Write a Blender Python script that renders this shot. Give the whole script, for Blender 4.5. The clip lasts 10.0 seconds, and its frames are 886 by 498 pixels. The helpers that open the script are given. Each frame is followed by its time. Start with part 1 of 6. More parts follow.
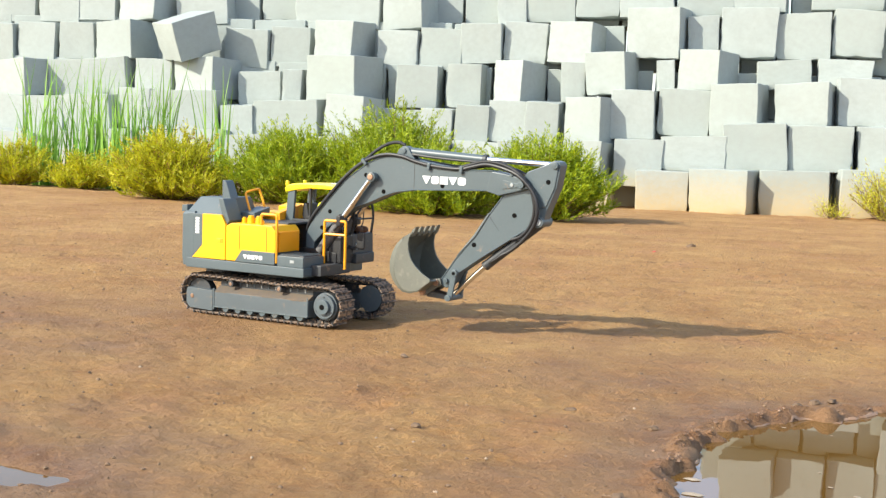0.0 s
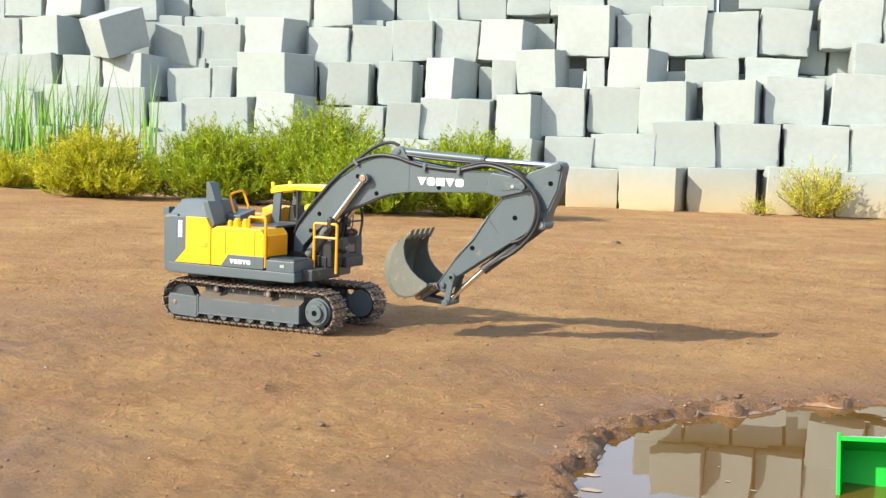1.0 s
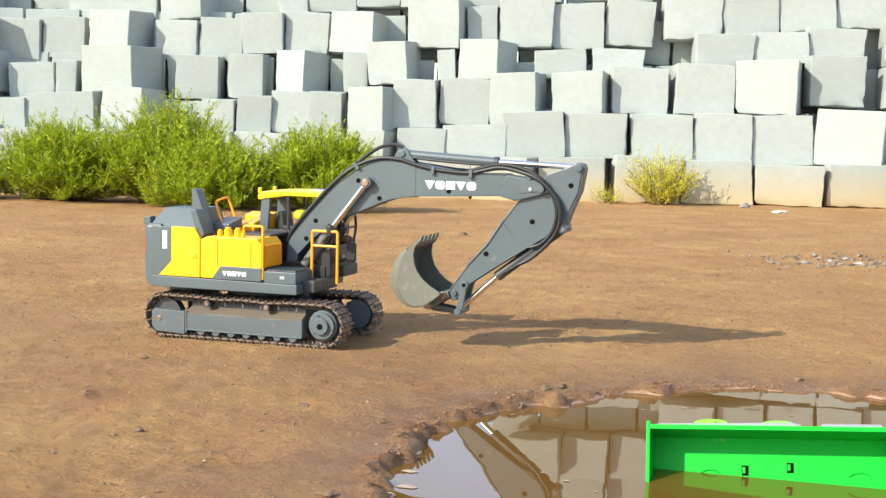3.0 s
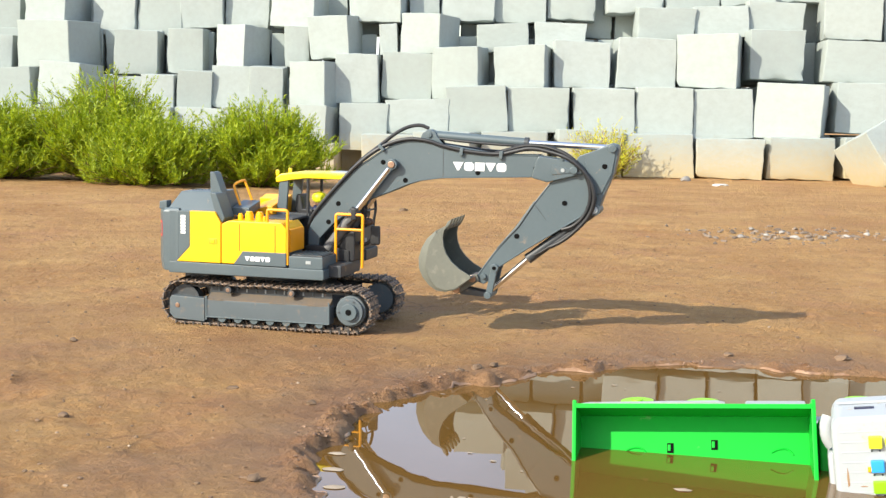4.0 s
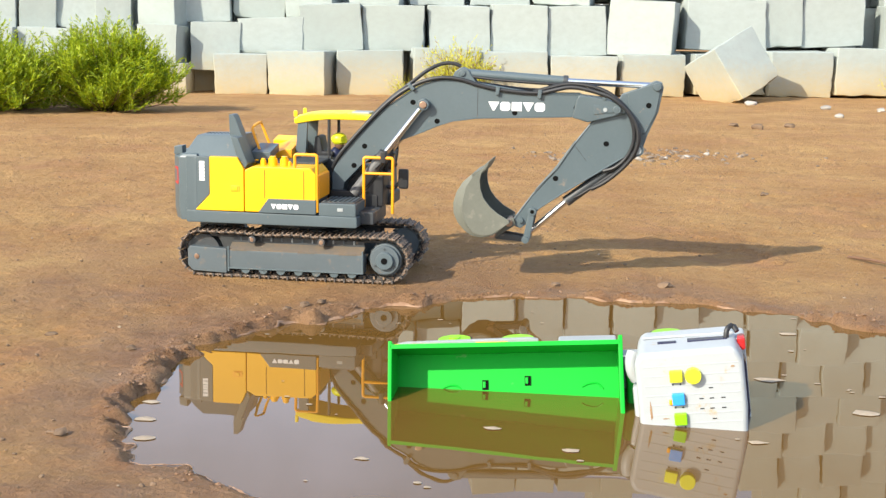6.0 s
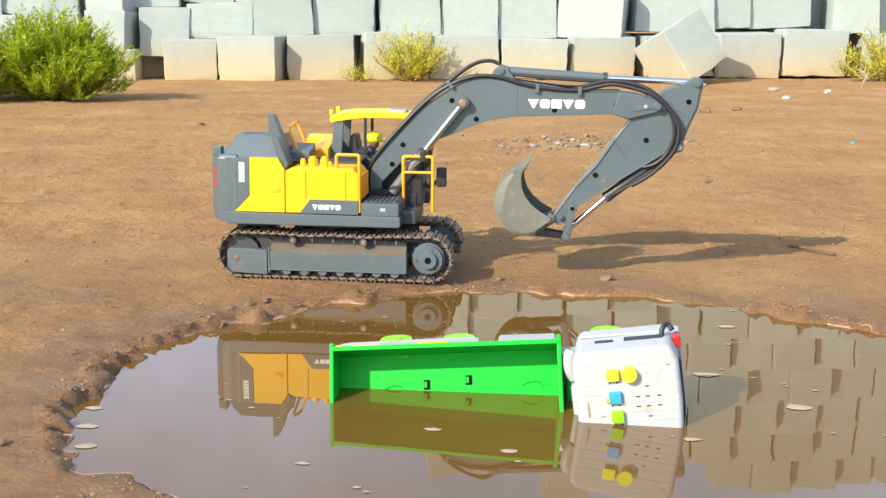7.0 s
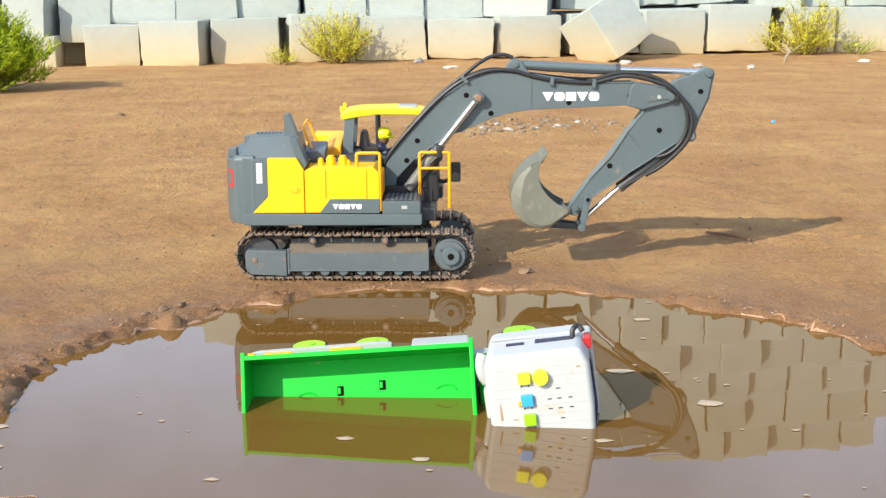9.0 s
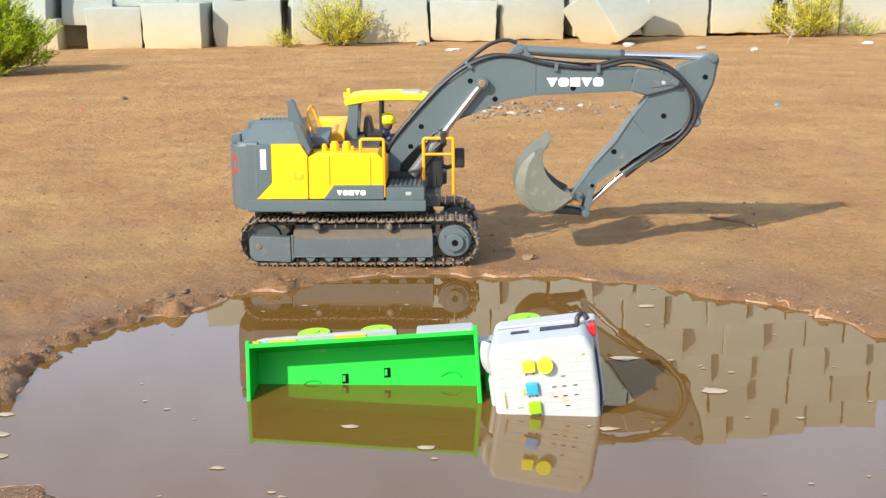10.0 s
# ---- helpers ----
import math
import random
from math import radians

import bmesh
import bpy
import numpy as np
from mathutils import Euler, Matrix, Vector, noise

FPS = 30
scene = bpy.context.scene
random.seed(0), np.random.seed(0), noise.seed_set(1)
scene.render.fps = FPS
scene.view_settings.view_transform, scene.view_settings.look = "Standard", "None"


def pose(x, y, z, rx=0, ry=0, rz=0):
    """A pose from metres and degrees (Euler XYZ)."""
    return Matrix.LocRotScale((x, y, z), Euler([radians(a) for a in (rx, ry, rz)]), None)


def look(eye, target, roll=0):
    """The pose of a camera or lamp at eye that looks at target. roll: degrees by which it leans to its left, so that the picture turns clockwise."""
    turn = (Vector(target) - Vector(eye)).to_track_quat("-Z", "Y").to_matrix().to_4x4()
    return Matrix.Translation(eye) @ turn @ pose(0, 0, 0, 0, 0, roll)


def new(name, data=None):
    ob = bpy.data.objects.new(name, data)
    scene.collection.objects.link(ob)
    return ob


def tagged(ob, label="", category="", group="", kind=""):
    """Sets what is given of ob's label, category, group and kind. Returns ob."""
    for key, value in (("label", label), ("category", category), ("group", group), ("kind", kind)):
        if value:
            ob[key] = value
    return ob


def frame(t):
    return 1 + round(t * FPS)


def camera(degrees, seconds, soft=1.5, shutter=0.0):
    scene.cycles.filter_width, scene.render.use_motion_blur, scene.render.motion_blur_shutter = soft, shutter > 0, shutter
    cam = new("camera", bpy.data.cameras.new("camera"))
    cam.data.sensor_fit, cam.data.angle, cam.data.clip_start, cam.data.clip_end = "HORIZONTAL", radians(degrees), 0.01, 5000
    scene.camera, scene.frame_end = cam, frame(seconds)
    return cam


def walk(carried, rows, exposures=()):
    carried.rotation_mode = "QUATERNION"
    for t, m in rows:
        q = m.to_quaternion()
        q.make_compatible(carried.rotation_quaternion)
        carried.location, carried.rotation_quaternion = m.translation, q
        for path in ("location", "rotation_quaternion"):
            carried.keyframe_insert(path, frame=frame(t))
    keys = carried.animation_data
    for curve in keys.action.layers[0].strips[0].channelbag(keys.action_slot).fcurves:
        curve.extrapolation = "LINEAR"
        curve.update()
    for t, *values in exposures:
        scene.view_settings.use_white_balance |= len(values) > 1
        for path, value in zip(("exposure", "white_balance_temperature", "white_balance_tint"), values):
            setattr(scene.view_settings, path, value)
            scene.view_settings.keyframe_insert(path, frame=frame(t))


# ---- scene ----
cam = camera(37.57, 10.0, soft=1.4)
PATH = [
    (0, (-0.0384, -1.3662, 0.2438), (-0.4188, -0.4458, 0.1536), 1.91),
    (0.5, (-0.0278, -1.3603, 0.2441), (-0.3916, -0.4332, 0.1538), 1.71),
    (1, (-0.0130, -1.3531, 0.2442), (-0.3496, -0.4158, 0.1538), 1.92),
    (1.5, (-0.0012, -1.3487, 0.2438), (-0.3078, -0.4012, 0.1524), 2.05),
    (2, (0.0077, -1.3453, 0.2439), (-0.2730, -0.3899, 0.1517), 1.95),
    (2.5, (0.0160, -1.3437, 0.2468), (-0.2413, -0.3818, 0.1542), 1.57),
    (4, (0.0378, -1.3343, 0.2571), (-0.1590, -0.3606, 0.1430), 1.08),
    (4.5, (0.0500, -1.3304, 0.2582), (-0.1227, -0.3547, 0.1233), 0.98),
    (5, (0.0626, -1.3266, 0.2660), (-0.0821, -0.3488, 0.1141), 0.66),
    (5.5, (0.0712, -1.3227, 0.2716), (-0.0458, -0.3436, 0.1053), 0.81),
    (7, (0.0912, -1.3295, 0.2973), (0.0294, -0.3501, 0.1049), 0.51),
    (7.5, (0.0988, -1.3253, 0.3045), (0.0539, -0.3460, 0.1072), 0.28),
    (8, (0.1056, -1.3202, 0.3097), (0.0754, -0.3407, 0.1104), 0.14),
    (8.5, (0.1100, -1.3185, 0.3149), (0.0919, -0.3396, 0.1113), -0.30),
    (9, (0.1107, -1.3190, 0.3174), (0.0979, -0.3415, 0.1070), -0.31),
    (9.5, (0.1092, -1.3191, 0.3205), (0.0939, -0.3433, 0.1021), -0.29),
    (10, (0.1089, -1.3175, 0.3219), (0.0943, -0.3430, 0.0977), -0.37),
]
walk(cam, [(t, look(eye, target, roll)) for t, eye, target, roll in PATH])

# ---- light ----
SUN_WAY = Vector((0.216, 0.246, -0.205)).normalized()     # the way the sunlight travels
world = bpy.data.worlds.new("sky")
scene.world = world
world.use_nodes = True
sky = world.node_tree.nodes.new("ShaderNodeTexSky")
sky.sky_type, sky.sun_disc = "NISHITA", False
sky.sun_elevation = math.asin(-SUN_WAY.z)
sky.sun_rotation = math.atan2(-SUN_WAY.x, -SUN_WAY.y)
sky.dust_density, sky.air_density = 1.3, 1.2
backing = world.node_tree.nodes["Background"]
backing.inputs[1].default_value = 0.15
# thin high cloud, drifting all over the sky
tree = world.node_tree
cloud = tree.nodes.new("ShaderNodeTexNoise")
cloud.inputs["Scale"].default_value, cloud.inputs["Detail"].default_value, cloud.inputs["Roughness"].default_value = 2.6, 6.0, 0.55
tree.links.new(tree.nodes.new("ShaderNodeTexCoord").outputs["Generated"], cloud.inputs["Vector"])
veil = tree.nodes.new("ShaderNodeMapRange")
for key, value in (("From Min", 0.44), ("From Max", 0.64), ("To Min", 0.05), ("To Max", 0.8)):
    veil.inputs[key].default_value = value
tree.links.new(cloud.outputs[0], veil.inputs["Value"])
cover = tree.nodes.new("ShaderNodeMix")
cover.data_type = "RGBA"
cover.inputs[7].default_value = (4.4, 5.2, 7.0, 1)
tree.links.new(veil.outputs[0], cover.inputs["Factor"])
tree.links.new(sky.outputs[0], cover.inputs[6])
tree.links.new(cover.outputs[2], backing.inputs[0])
sun = new("sun", bpy.data.lights.new("sun", "SUN"))
sun.data.energy, sun.data.angle, sun.data.color = 3.75, radians(0.6), (1.0, 0.945, 0.80)
sun.rotation_euler = SUN_WAY.to_track_quat("-Z", "Y").to_euler()
scene.view_settings.exposure = 0.93


# ---- materials ----
def node(tree, kind, **values):
    n = tree.nodes.new(kind)
    for key, value in values.items():
        n.inputs[key].default_value = value
    return n


def material(name, colour, second=None, rough=0.5, metal=0.0, grain=60.0, stain=8.0, bump=0.15, mix=0.5, dirt=None, dirt_amount=0.0, vary=0.0):
    """A surface of two mixed tones, with fine grain, larger stains, relief and, where given, dirt."""
    m = bpy.data.materials.new(name)
    m.use_nodes = True
    tree = m.node_tree
    link = tree.links.new
    bsdf = tree.nodes["Principled BSDF"]
    place = tree.nodes.new("ShaderNodeTexCoord").outputs["Object"]
    second = second or tuple(c * 0.8 for c in colour)
    big = node(tree, "ShaderNodeTexNoise", Scale=stain, Detail=5.0, Roughness=0.6)
    fine = node(tree, "ShaderNodeTexNoise", Scale=grain, Detail=4.0, Roughness=0.65)
    for n in (big, fine):
        link(place, n.inputs["Vector"])
    both = node(tree, "ShaderNodeMath")
    both.operation = "MULTIPLY_ADD"
    link(big.outputs[0], both.inputs[0])
    both.inputs[1].default_value = 0.6
    half = node(tree, "ShaderNodeMath")
    half.operation = "MULTIPLY"
    half.inputs[1].default_value = 0.4
    link(fine.outputs[0], half.inputs[0])
    link(half.outputs[0], both.inputs[2])
    ramp = node(tree, "ShaderNodeMapRange")
    ramp.inputs["From Min"].default_value, ramp.inputs["From Max"].default_value = 0.5 - mix * 0.4, 0.5 + mix * 0.4
    link(both.outputs[0], ramp.inputs["Value"])
    tone = node(tree, "ShaderNodeMix")
    tone.data_type = "RGBA"
    tone.inputs["A"].default_value, tone.inputs["B"].default_value = (*second, 1), (*colour, 1)
    tone.inputs[6].default_value, tone.inputs[7].default_value = (*second, 1), (*colour, 1)
    link(ramp.outputs[0], tone.inputs["Factor"])
    out = tone.outputs[2]
    if vary:
        info = tree.nodes.new("ShaderNodeObjectInfo")
        hsv = node(tree, "ShaderNodeHueSaturation")
        spread = node(tree, "ShaderNodeMapRange")
        spread.inputs["To Min"].default_value, spread.inputs["To Max"].default_value = 1 - vary, 1 + vary
        link(info.outputs["Random"], spread.inputs["Value"])
        link(spread.outputs[0], hsv.inputs["Value"])
        link(out, hsv.inputs["Color"])
        out = hsv.outputs[0]
    if dirt:
        spots = node(tree, "ShaderNodeTexNoise", Scale=stain * 3.1, Detail=8.0, Roughness=0.7)
        link(place, spots.inputs["Vector"])
        edge = node(tree, "ShaderNodeMapRange")
        edge.inputs["From Min"].default_value, edge.inputs["From Max"].default_value = 0.62 - dirt_amount * 0.3, 0.75 - dirt_amount * 0.3
        edge.inputs["To Max"].default_value = 0.85
        link(spots.outputs[0], edge.inputs["Value"])
        over = node(tree, "ShaderNodeMix")
        over.data_type = "RGBA"
        over.inputs[7].default_value = (*dirt, 1)
        link(edge.outputs[0], over.inputs["Factor"])
        link(out, over.inputs[6])
        out = over.outputs[2]
    link(out, bsdf.inputs["Base Color"])
    bsdf.inputs["Metallic"].default_value = metal
    wear = node(tree, "ShaderNodeMapRange")
    wear.inputs["To Min"].default_value, wear.inputs["To Max"].default_value = max(rough - 0.12, 0.03), min(rough + 0.12, 1)
    link(big.outputs[0], wear.inputs["Value"])
    link(wear.outputs[0], bsdf.inputs["Roughness"])
    if bump:
        relief = node(tree, "ShaderNodeBump", Strength=bump, Distance=0.002)
        link(fine.outputs[0], relief.inputs["Height"])
        link(relief.outputs[0], bsdf.inputs["Normal"])
    return m


DUST = (0.36, 0.24, 0.15)
GREY = material("grey plastic", (0.088, 0.115, 0.127), (0.074, 0.099, 0.109), 0.38, grain=300, stain=20, bump=0.04, dirt=DUST, dirt_amount=-0.02)
DARK = material("dark grey plastic", (0.045, 0.05, 0.055), (0.03, 0.034, 0.038), 0.5, grain=300, stain=20, bump=0.05, dirt=DUST, dirt_amount=0.1)
# near-black for flat discs and plates: the shade inside holes, put into colour
HOLE = material("painted hole shade", (0.006, 0.006, 0.006), (0.004, 0.004, 0.004), 0.95, bump=0)
HOLE.node_tree.nodes["Principled BSDF"].inputs["Specular IOR Level"].default_value = 0.1
BLACK = material("black rubber", (0.018, 0.018, 0.02), (0.012, 0.012, 0.013), 0.5, grain=400, stain=30, bump=0.05)
YELLOW = material("yellow plastic", (0.90, 0.465, 0.003), (0.86, 0.435, 0.003), 0.38, grain=250, stain=15, bump=0.03)
ORANGE = material("orange yellow plastic", (0.88, 0.36, 0.006), (0.84, 0.335, 0.006), 0.4, grain=250, stain=15, bump=0.03)
ROOF = material("bright yellow plastic", (0.9, 0.68, 0.01), (0.85, 0.6, 0.01), 0.35, grain=250, stain=15, bump=0.03)
CHROME = material("chromed steel", (0.75, 0.75, 0.76), (0.65, 0.65, 0.66), 0.16, 1.0, grain=200, stain=30, bump=0.02)
BOLT = material("copper coloured bolt", (0.42, 0.27, 0.19), (0.3, 0.2, 0.15), 0.35, 0.8, grain=400, stain=60, bump=0.05)
SHOE = material("dusty track rubber", (0.05, 0.047, 0.045), (0.03, 0.029, 0.028), 0.7, grain=300, stain=60, bump=0.2, dirt=(0.38, 0.25, 0.16), dirt_amount=0.58, vary=0.3)
FRAME_GREY = material("dusty frame grey", (0.084, 0.105, 0.116), (0.069, 0.087, 0.096), 0.5, grain=300, stain=25, bump=0.06, dirt=(0.19, 0.14, 0.10), dirt_amount=0.12)
EDGE_GREY = material("paler grey plastic", (0.155, 0.175, 0.175), (0.105, 0.125, 0.13), 0.6, grain=260, stain=50, bump=0.1)
BARREL = material("dusty cylinder grey", (0.150, 0.145, 0.138), (0.085, 0.086, 0.088), 0.5, grain=260, stain=60, bump=0.08)
SEAM = material("panel seam", (0.22, 0.115, 0.004), (0.16, 0.08, 0.003), 0.7, bump=0)
LEDGE_DUST = material("dust on plastic", (0.17, 0.115, 0.07), (0.09, 0.085, 0.075), 0.8, grain=260, stain=60, bump=0.3)
BUCKET = material("worn bucket grey", (0.140, 0.143, 0.115), (0.105, 0.108, 0.088), 0.5, grain=200, stain=30, bump=0.1, dirt=(0.19, 0.18, 0.145), dirt_amount=0.22)
BUCKET_PALE = material("paler bucket grey", (0.150, 0.152, 0.122), (0.112, 0.115, 0.094), 0.6, grain=220, stain=60, bump=0.2)
WHITE_PRINT = material("white print", (0.8, 0.8, 0.8), (0.75, 0.75, 0.75), 0.5, bump=0)
RED = material("red reflector", (0.6, 0.02, 0.02), (0.5, 0.02, 0.02), 0.3, bump=0)
BLUE_CLOTH = material("blue paint", (0.010, 0.016, 0.06), (0.008, 0.012, 0.05), 0.5, bump=0)
BROWN_PAINT = material("brown paint", (0.16, 0.08, 0.04), (0.1, 0.05, 0.03), 0.6, bump=0)
HELMET = material("fluorescent yellow paint", (0.80, 0.82, 0.02), (0.74, 0.76, 0.02), 0.4, bump=0)
GREEN = material("glossy green plastic", (0.003, 0.41, 0.028), (0.003, 0.37, 0.024), 0.45, grain=200, stain=12, bump=0.02, dirt=(0.3, 0.4, 0.2), dirt_amount=-0.1)
GREEN.node_tree.nodes["Principled BSDF"].inputs["Specular IOR Level"].default_value = 0.2
WHITE = material("white plastic", (0.40, 0.42, 0.43), (0.36, 0.38, 0.385), 0.45, grain=200, stain=18, bump=0.02, dirt=(0.42, 0.30, 0.15), dirt_amount=0.10)
RUST = material("rust stain", (0.24, 0.12, 0.05), (0.36, 0.25, 0.14), 0.7, grain=400, stain=120, bump=0)
LIME = material("lime plastic", (0.26, 0.62, 0.006), (0.22, 0.56, 0.006), 0.35, bump=0.02)
LEMON = material("lemon plastic", (0.85, 0.85, 0.03), (0.8, 0.75, 0.03), 0.35, bump=0.02)
SKYBLUE = material("blue plastic", (0.03, 0.32, 0.8), (0.03, 0.28, 0.7), 0.35, bump=0.02)
NAVY = material("dark window print", (0.02, 0.02, 0.06), (0.02, 0.02, 0.04), 0.2, bump=0)
PALE = material("pale grey plastic", (0.36, 0.38, 0.38), (0.30, 0.32, 0.32), 0.4, bump=0.03, dirt=DUST, dirt_amount=0.15)


# ---- mesh helpers ----
def link_mesh(name, bm, mats, parent=None, smooth=None):
    me = bpy.data.meshes.new(name)
    bm.to_mesh(me)
    bm.free()
    for m in mats if isinstance(mats, (list, tuple)) else [mats]:
        me.materials.append(m)
    ob = new(name, me)
    if smooth is not None:
        me.shade_smooth()
        me.set_sharp_from_angle(angle=radians(smooth))
        even = ob.modifiers.new("even normals", "WEIGHTED_NORMAL")      # large faces stay flat, their arrises round
        even.keep_sharp, even.weight = True, 80
    if parent is not None:
        ob.parent = parent
    return ob


def part(name, bm, mat, parent, label="", smooth=35):
    return tagged(link_mesh(name, bm, mat, parent, smooth), label=label)


def soften(bm, width, segments=2, angle=30):
    bm.normal_update()
    edges = [e for e in bm.edges if e.is_manifold and len(e.link_faces) == 2 and e.calc_face_angle(0) > radians(angle)]
    if width > 0 and edges:
        bmesh.ops.bevel(bm, geom=edges, offset=width, segments=segments, affect="EDGES", profile=0.5, clamp_overlap=True)


def box(x0, x1, y0, y1, z0, z1, bevel=0.0008, bm=None, m=None):
    b = bmesh.new()
    bmesh.ops.create_cube(b, size=1)
    for v in b.verts:
        v.co = Vector(((x0 + x1) / 2 + v.co.x * (x1 - x0), (y0 + y1) / 2 + v.co.y * (y1 - y0), (z0 + z1) / 2 + v.co.z * (z1 - z0)))
    soften(b, bevel)
    if m is not None:
        bmesh.ops.transform(b, matrix=m, verts=b.verts)
    return join(bm, b)


def join(bm, other):
    """Adds the second bmesh to the first."""
    if bm is None:
        return other
    me = bpy.data.meshes.new("scrap")
    other.to_mesh(me)
    other.free()
    bm.from_mesh(me)
    bpy.data.meshes.remove(me)
    return bm


def prism(outline, y0, y1, bevel=0.0008, bm=None, segments=2):
    """A plate with that outline in x and z, from y0 to y1."""
    b = bmesh.new()
    near = [b.verts.new((x, y0, z)) for x, z in outline]
    far = [b.verts.new((x, y1, z)) for x, z in outline]
    n = len(outline)
    b.faces.new(near)
    b.faces.new(far[::-1])
    for i in range(n):
        b.faces.new((near[i], far[i], far[(i + 1) % n], near[(i + 1) % n]))
    bmesh.ops.recalc_face_normals(b, faces=b.faces)
    soften(b, bevel, segments)
    return join(bm, b)


def rod(a, b, r0, r1=None, sides=16, bevel=0.0, bm=None):
    """A round bar from a to b."""
    a, b = Vector(a), Vector(b)
    m = bmesh.new()
    bmesh.ops.create_cone(m, cap_ends=True, segments=sides, radius1=r0, radius2=r0 if r1 is None else r1, depth=(b - a).length)
    soften(m, bevel, 2, 50)
    turn = (b - a).to_track_quat("Z", "Y").to_matrix().to_4x4()
    bmesh.ops.transform(m, matrix=Matrix.Translation((a + b) / 2) @ turn, verts=m.verts)
    return join(bm, m)


def tube(points, r, sides=8, bm=None, rounds=0):
    """A bent round bar through the points, its corners rounded by cutting them that many times."""
    pts = [Vector(p) for p in points]
    for _ in range(rounds):
        cut = [pts[0]]
        for p, q in zip(pts, pts[1:]):
            cut += [p.lerp(q, 0.25), p.lerp(q, 0.75)]
        pts = cut + [pts[-1]]
    b = bmesh.new()
    rings, side = [], None
    for i, p in enumerate(pts):
        way = (pts[min(i + 1, len(pts) - 1)] - pts[max(i - 1, 0)]).normalized()
        if side is None:
            side = way.orthogonal().normalized()
        side = (side - way * side.dot(way)).normalized()
        up = way.cross(side)
        rings.append([b.verts.new(p + r * (math.cos(a) * side + math.sin(a) * up)) for a in [2 * math.pi * k / sides for k in range(sides)]])
    for s, e in zip(rings, rings[1:]):
        for k in range(sides):
            b.faces.new((s[k], s[(k + 1) % sides], e[(k + 1) % sides], e[k]))
    b.faces.new(rings[0][::-1])
    b.faces.new(rings[-1])
    bmesh.ops.recalc_face_normals(b, faces=b.faces)
    return join(bm, b)


def thing(name, label, category, group="", where=None):
    ob = tagged(new(name), label, category, group)
    if where is not None:
        ob.matrix_basis = where
    return ob


# ---- ground and puddle ----
RNG = np.random.default_rng(7)
TABLE = RNG.random((256, 256))


def lump(x, y, scale):
    """Smooth noise from 0 to 1, with lumps of that size in metres."""
    x, y = np.asarray(x) / scale + 100.3, np.asarray(y) / scale + 57.7
    i, j = np.floor(x).astype(int), np.floor(y).astype(int)
    u, v = x - i, y - j
    u, v = u * u * (3 - 2 * u), v * v * (3 - 2 * v)
    a, b = TABLE[i % 256, j % 256], TABLE[(i + 1) % 256, j % 256]
    c, d = TABLE[i % 256, (j + 1) % 256], TABLE[(i + 1) % 256, (j + 1) % 256]
    return (a * (1 - u) + b * u) * (1 - v) + (c * (1 - u) + d * u) * v


# the puddle's shore: its distance from a middle, by the compass
SHORE_MIDDLE = (0.10, -0.33)
SHORE = [(0, 0.388), (12, 0.382), (22, 0.374), (29, 0.367), (36, 0.354), (46, 0.331), (58, 0.317), (67, 0.313), (77, 0.308), (88, 0.313), (95, 0.318), (109, 0.316), (127, 0.299), (141, 0.300),
         (152, 0.318), (163, 0.328), (175, 0.336), (189, 0.344), (200, 0.347), (211, 0.356), (218, 0.352), (226, 0.342), (232, 0.340), (250, 0.355), (280, 0.39), (316, 0.43), (345, 0.41)]
WATER = -0.0045


def shore_gap(x, y):
    """Metres outside the shore (negative in the puddle)."""
    dx, dy = x - SHORE_MIDDLE[0], y - SHORE_MIDDLE[1]
    turn = np.degrees(np.arctan2(dy, dx)) % 360
    turns = [a for a, _ in SHORE] + [360]
    far = [r for _, r in SHORE] + [SHORE[0][1]]
    edge = np.interp(turn, turns, far)
    edge = edge + (lump(x, y, 0.045) - 0.5) * 0.030 + (lump(x, y, 0.015) - 0.5) * 0.020
    return np.hypot(dx, dy) - edge


def puddle_gap(x, y):
    """The same for the shallow second puddle."""
    return np.hypot((x + 0.68) / 1.0, (y + 0.655) / 0.40) - 0.085 + (lump(x, y, 0.04) - 0.5) * 0.04


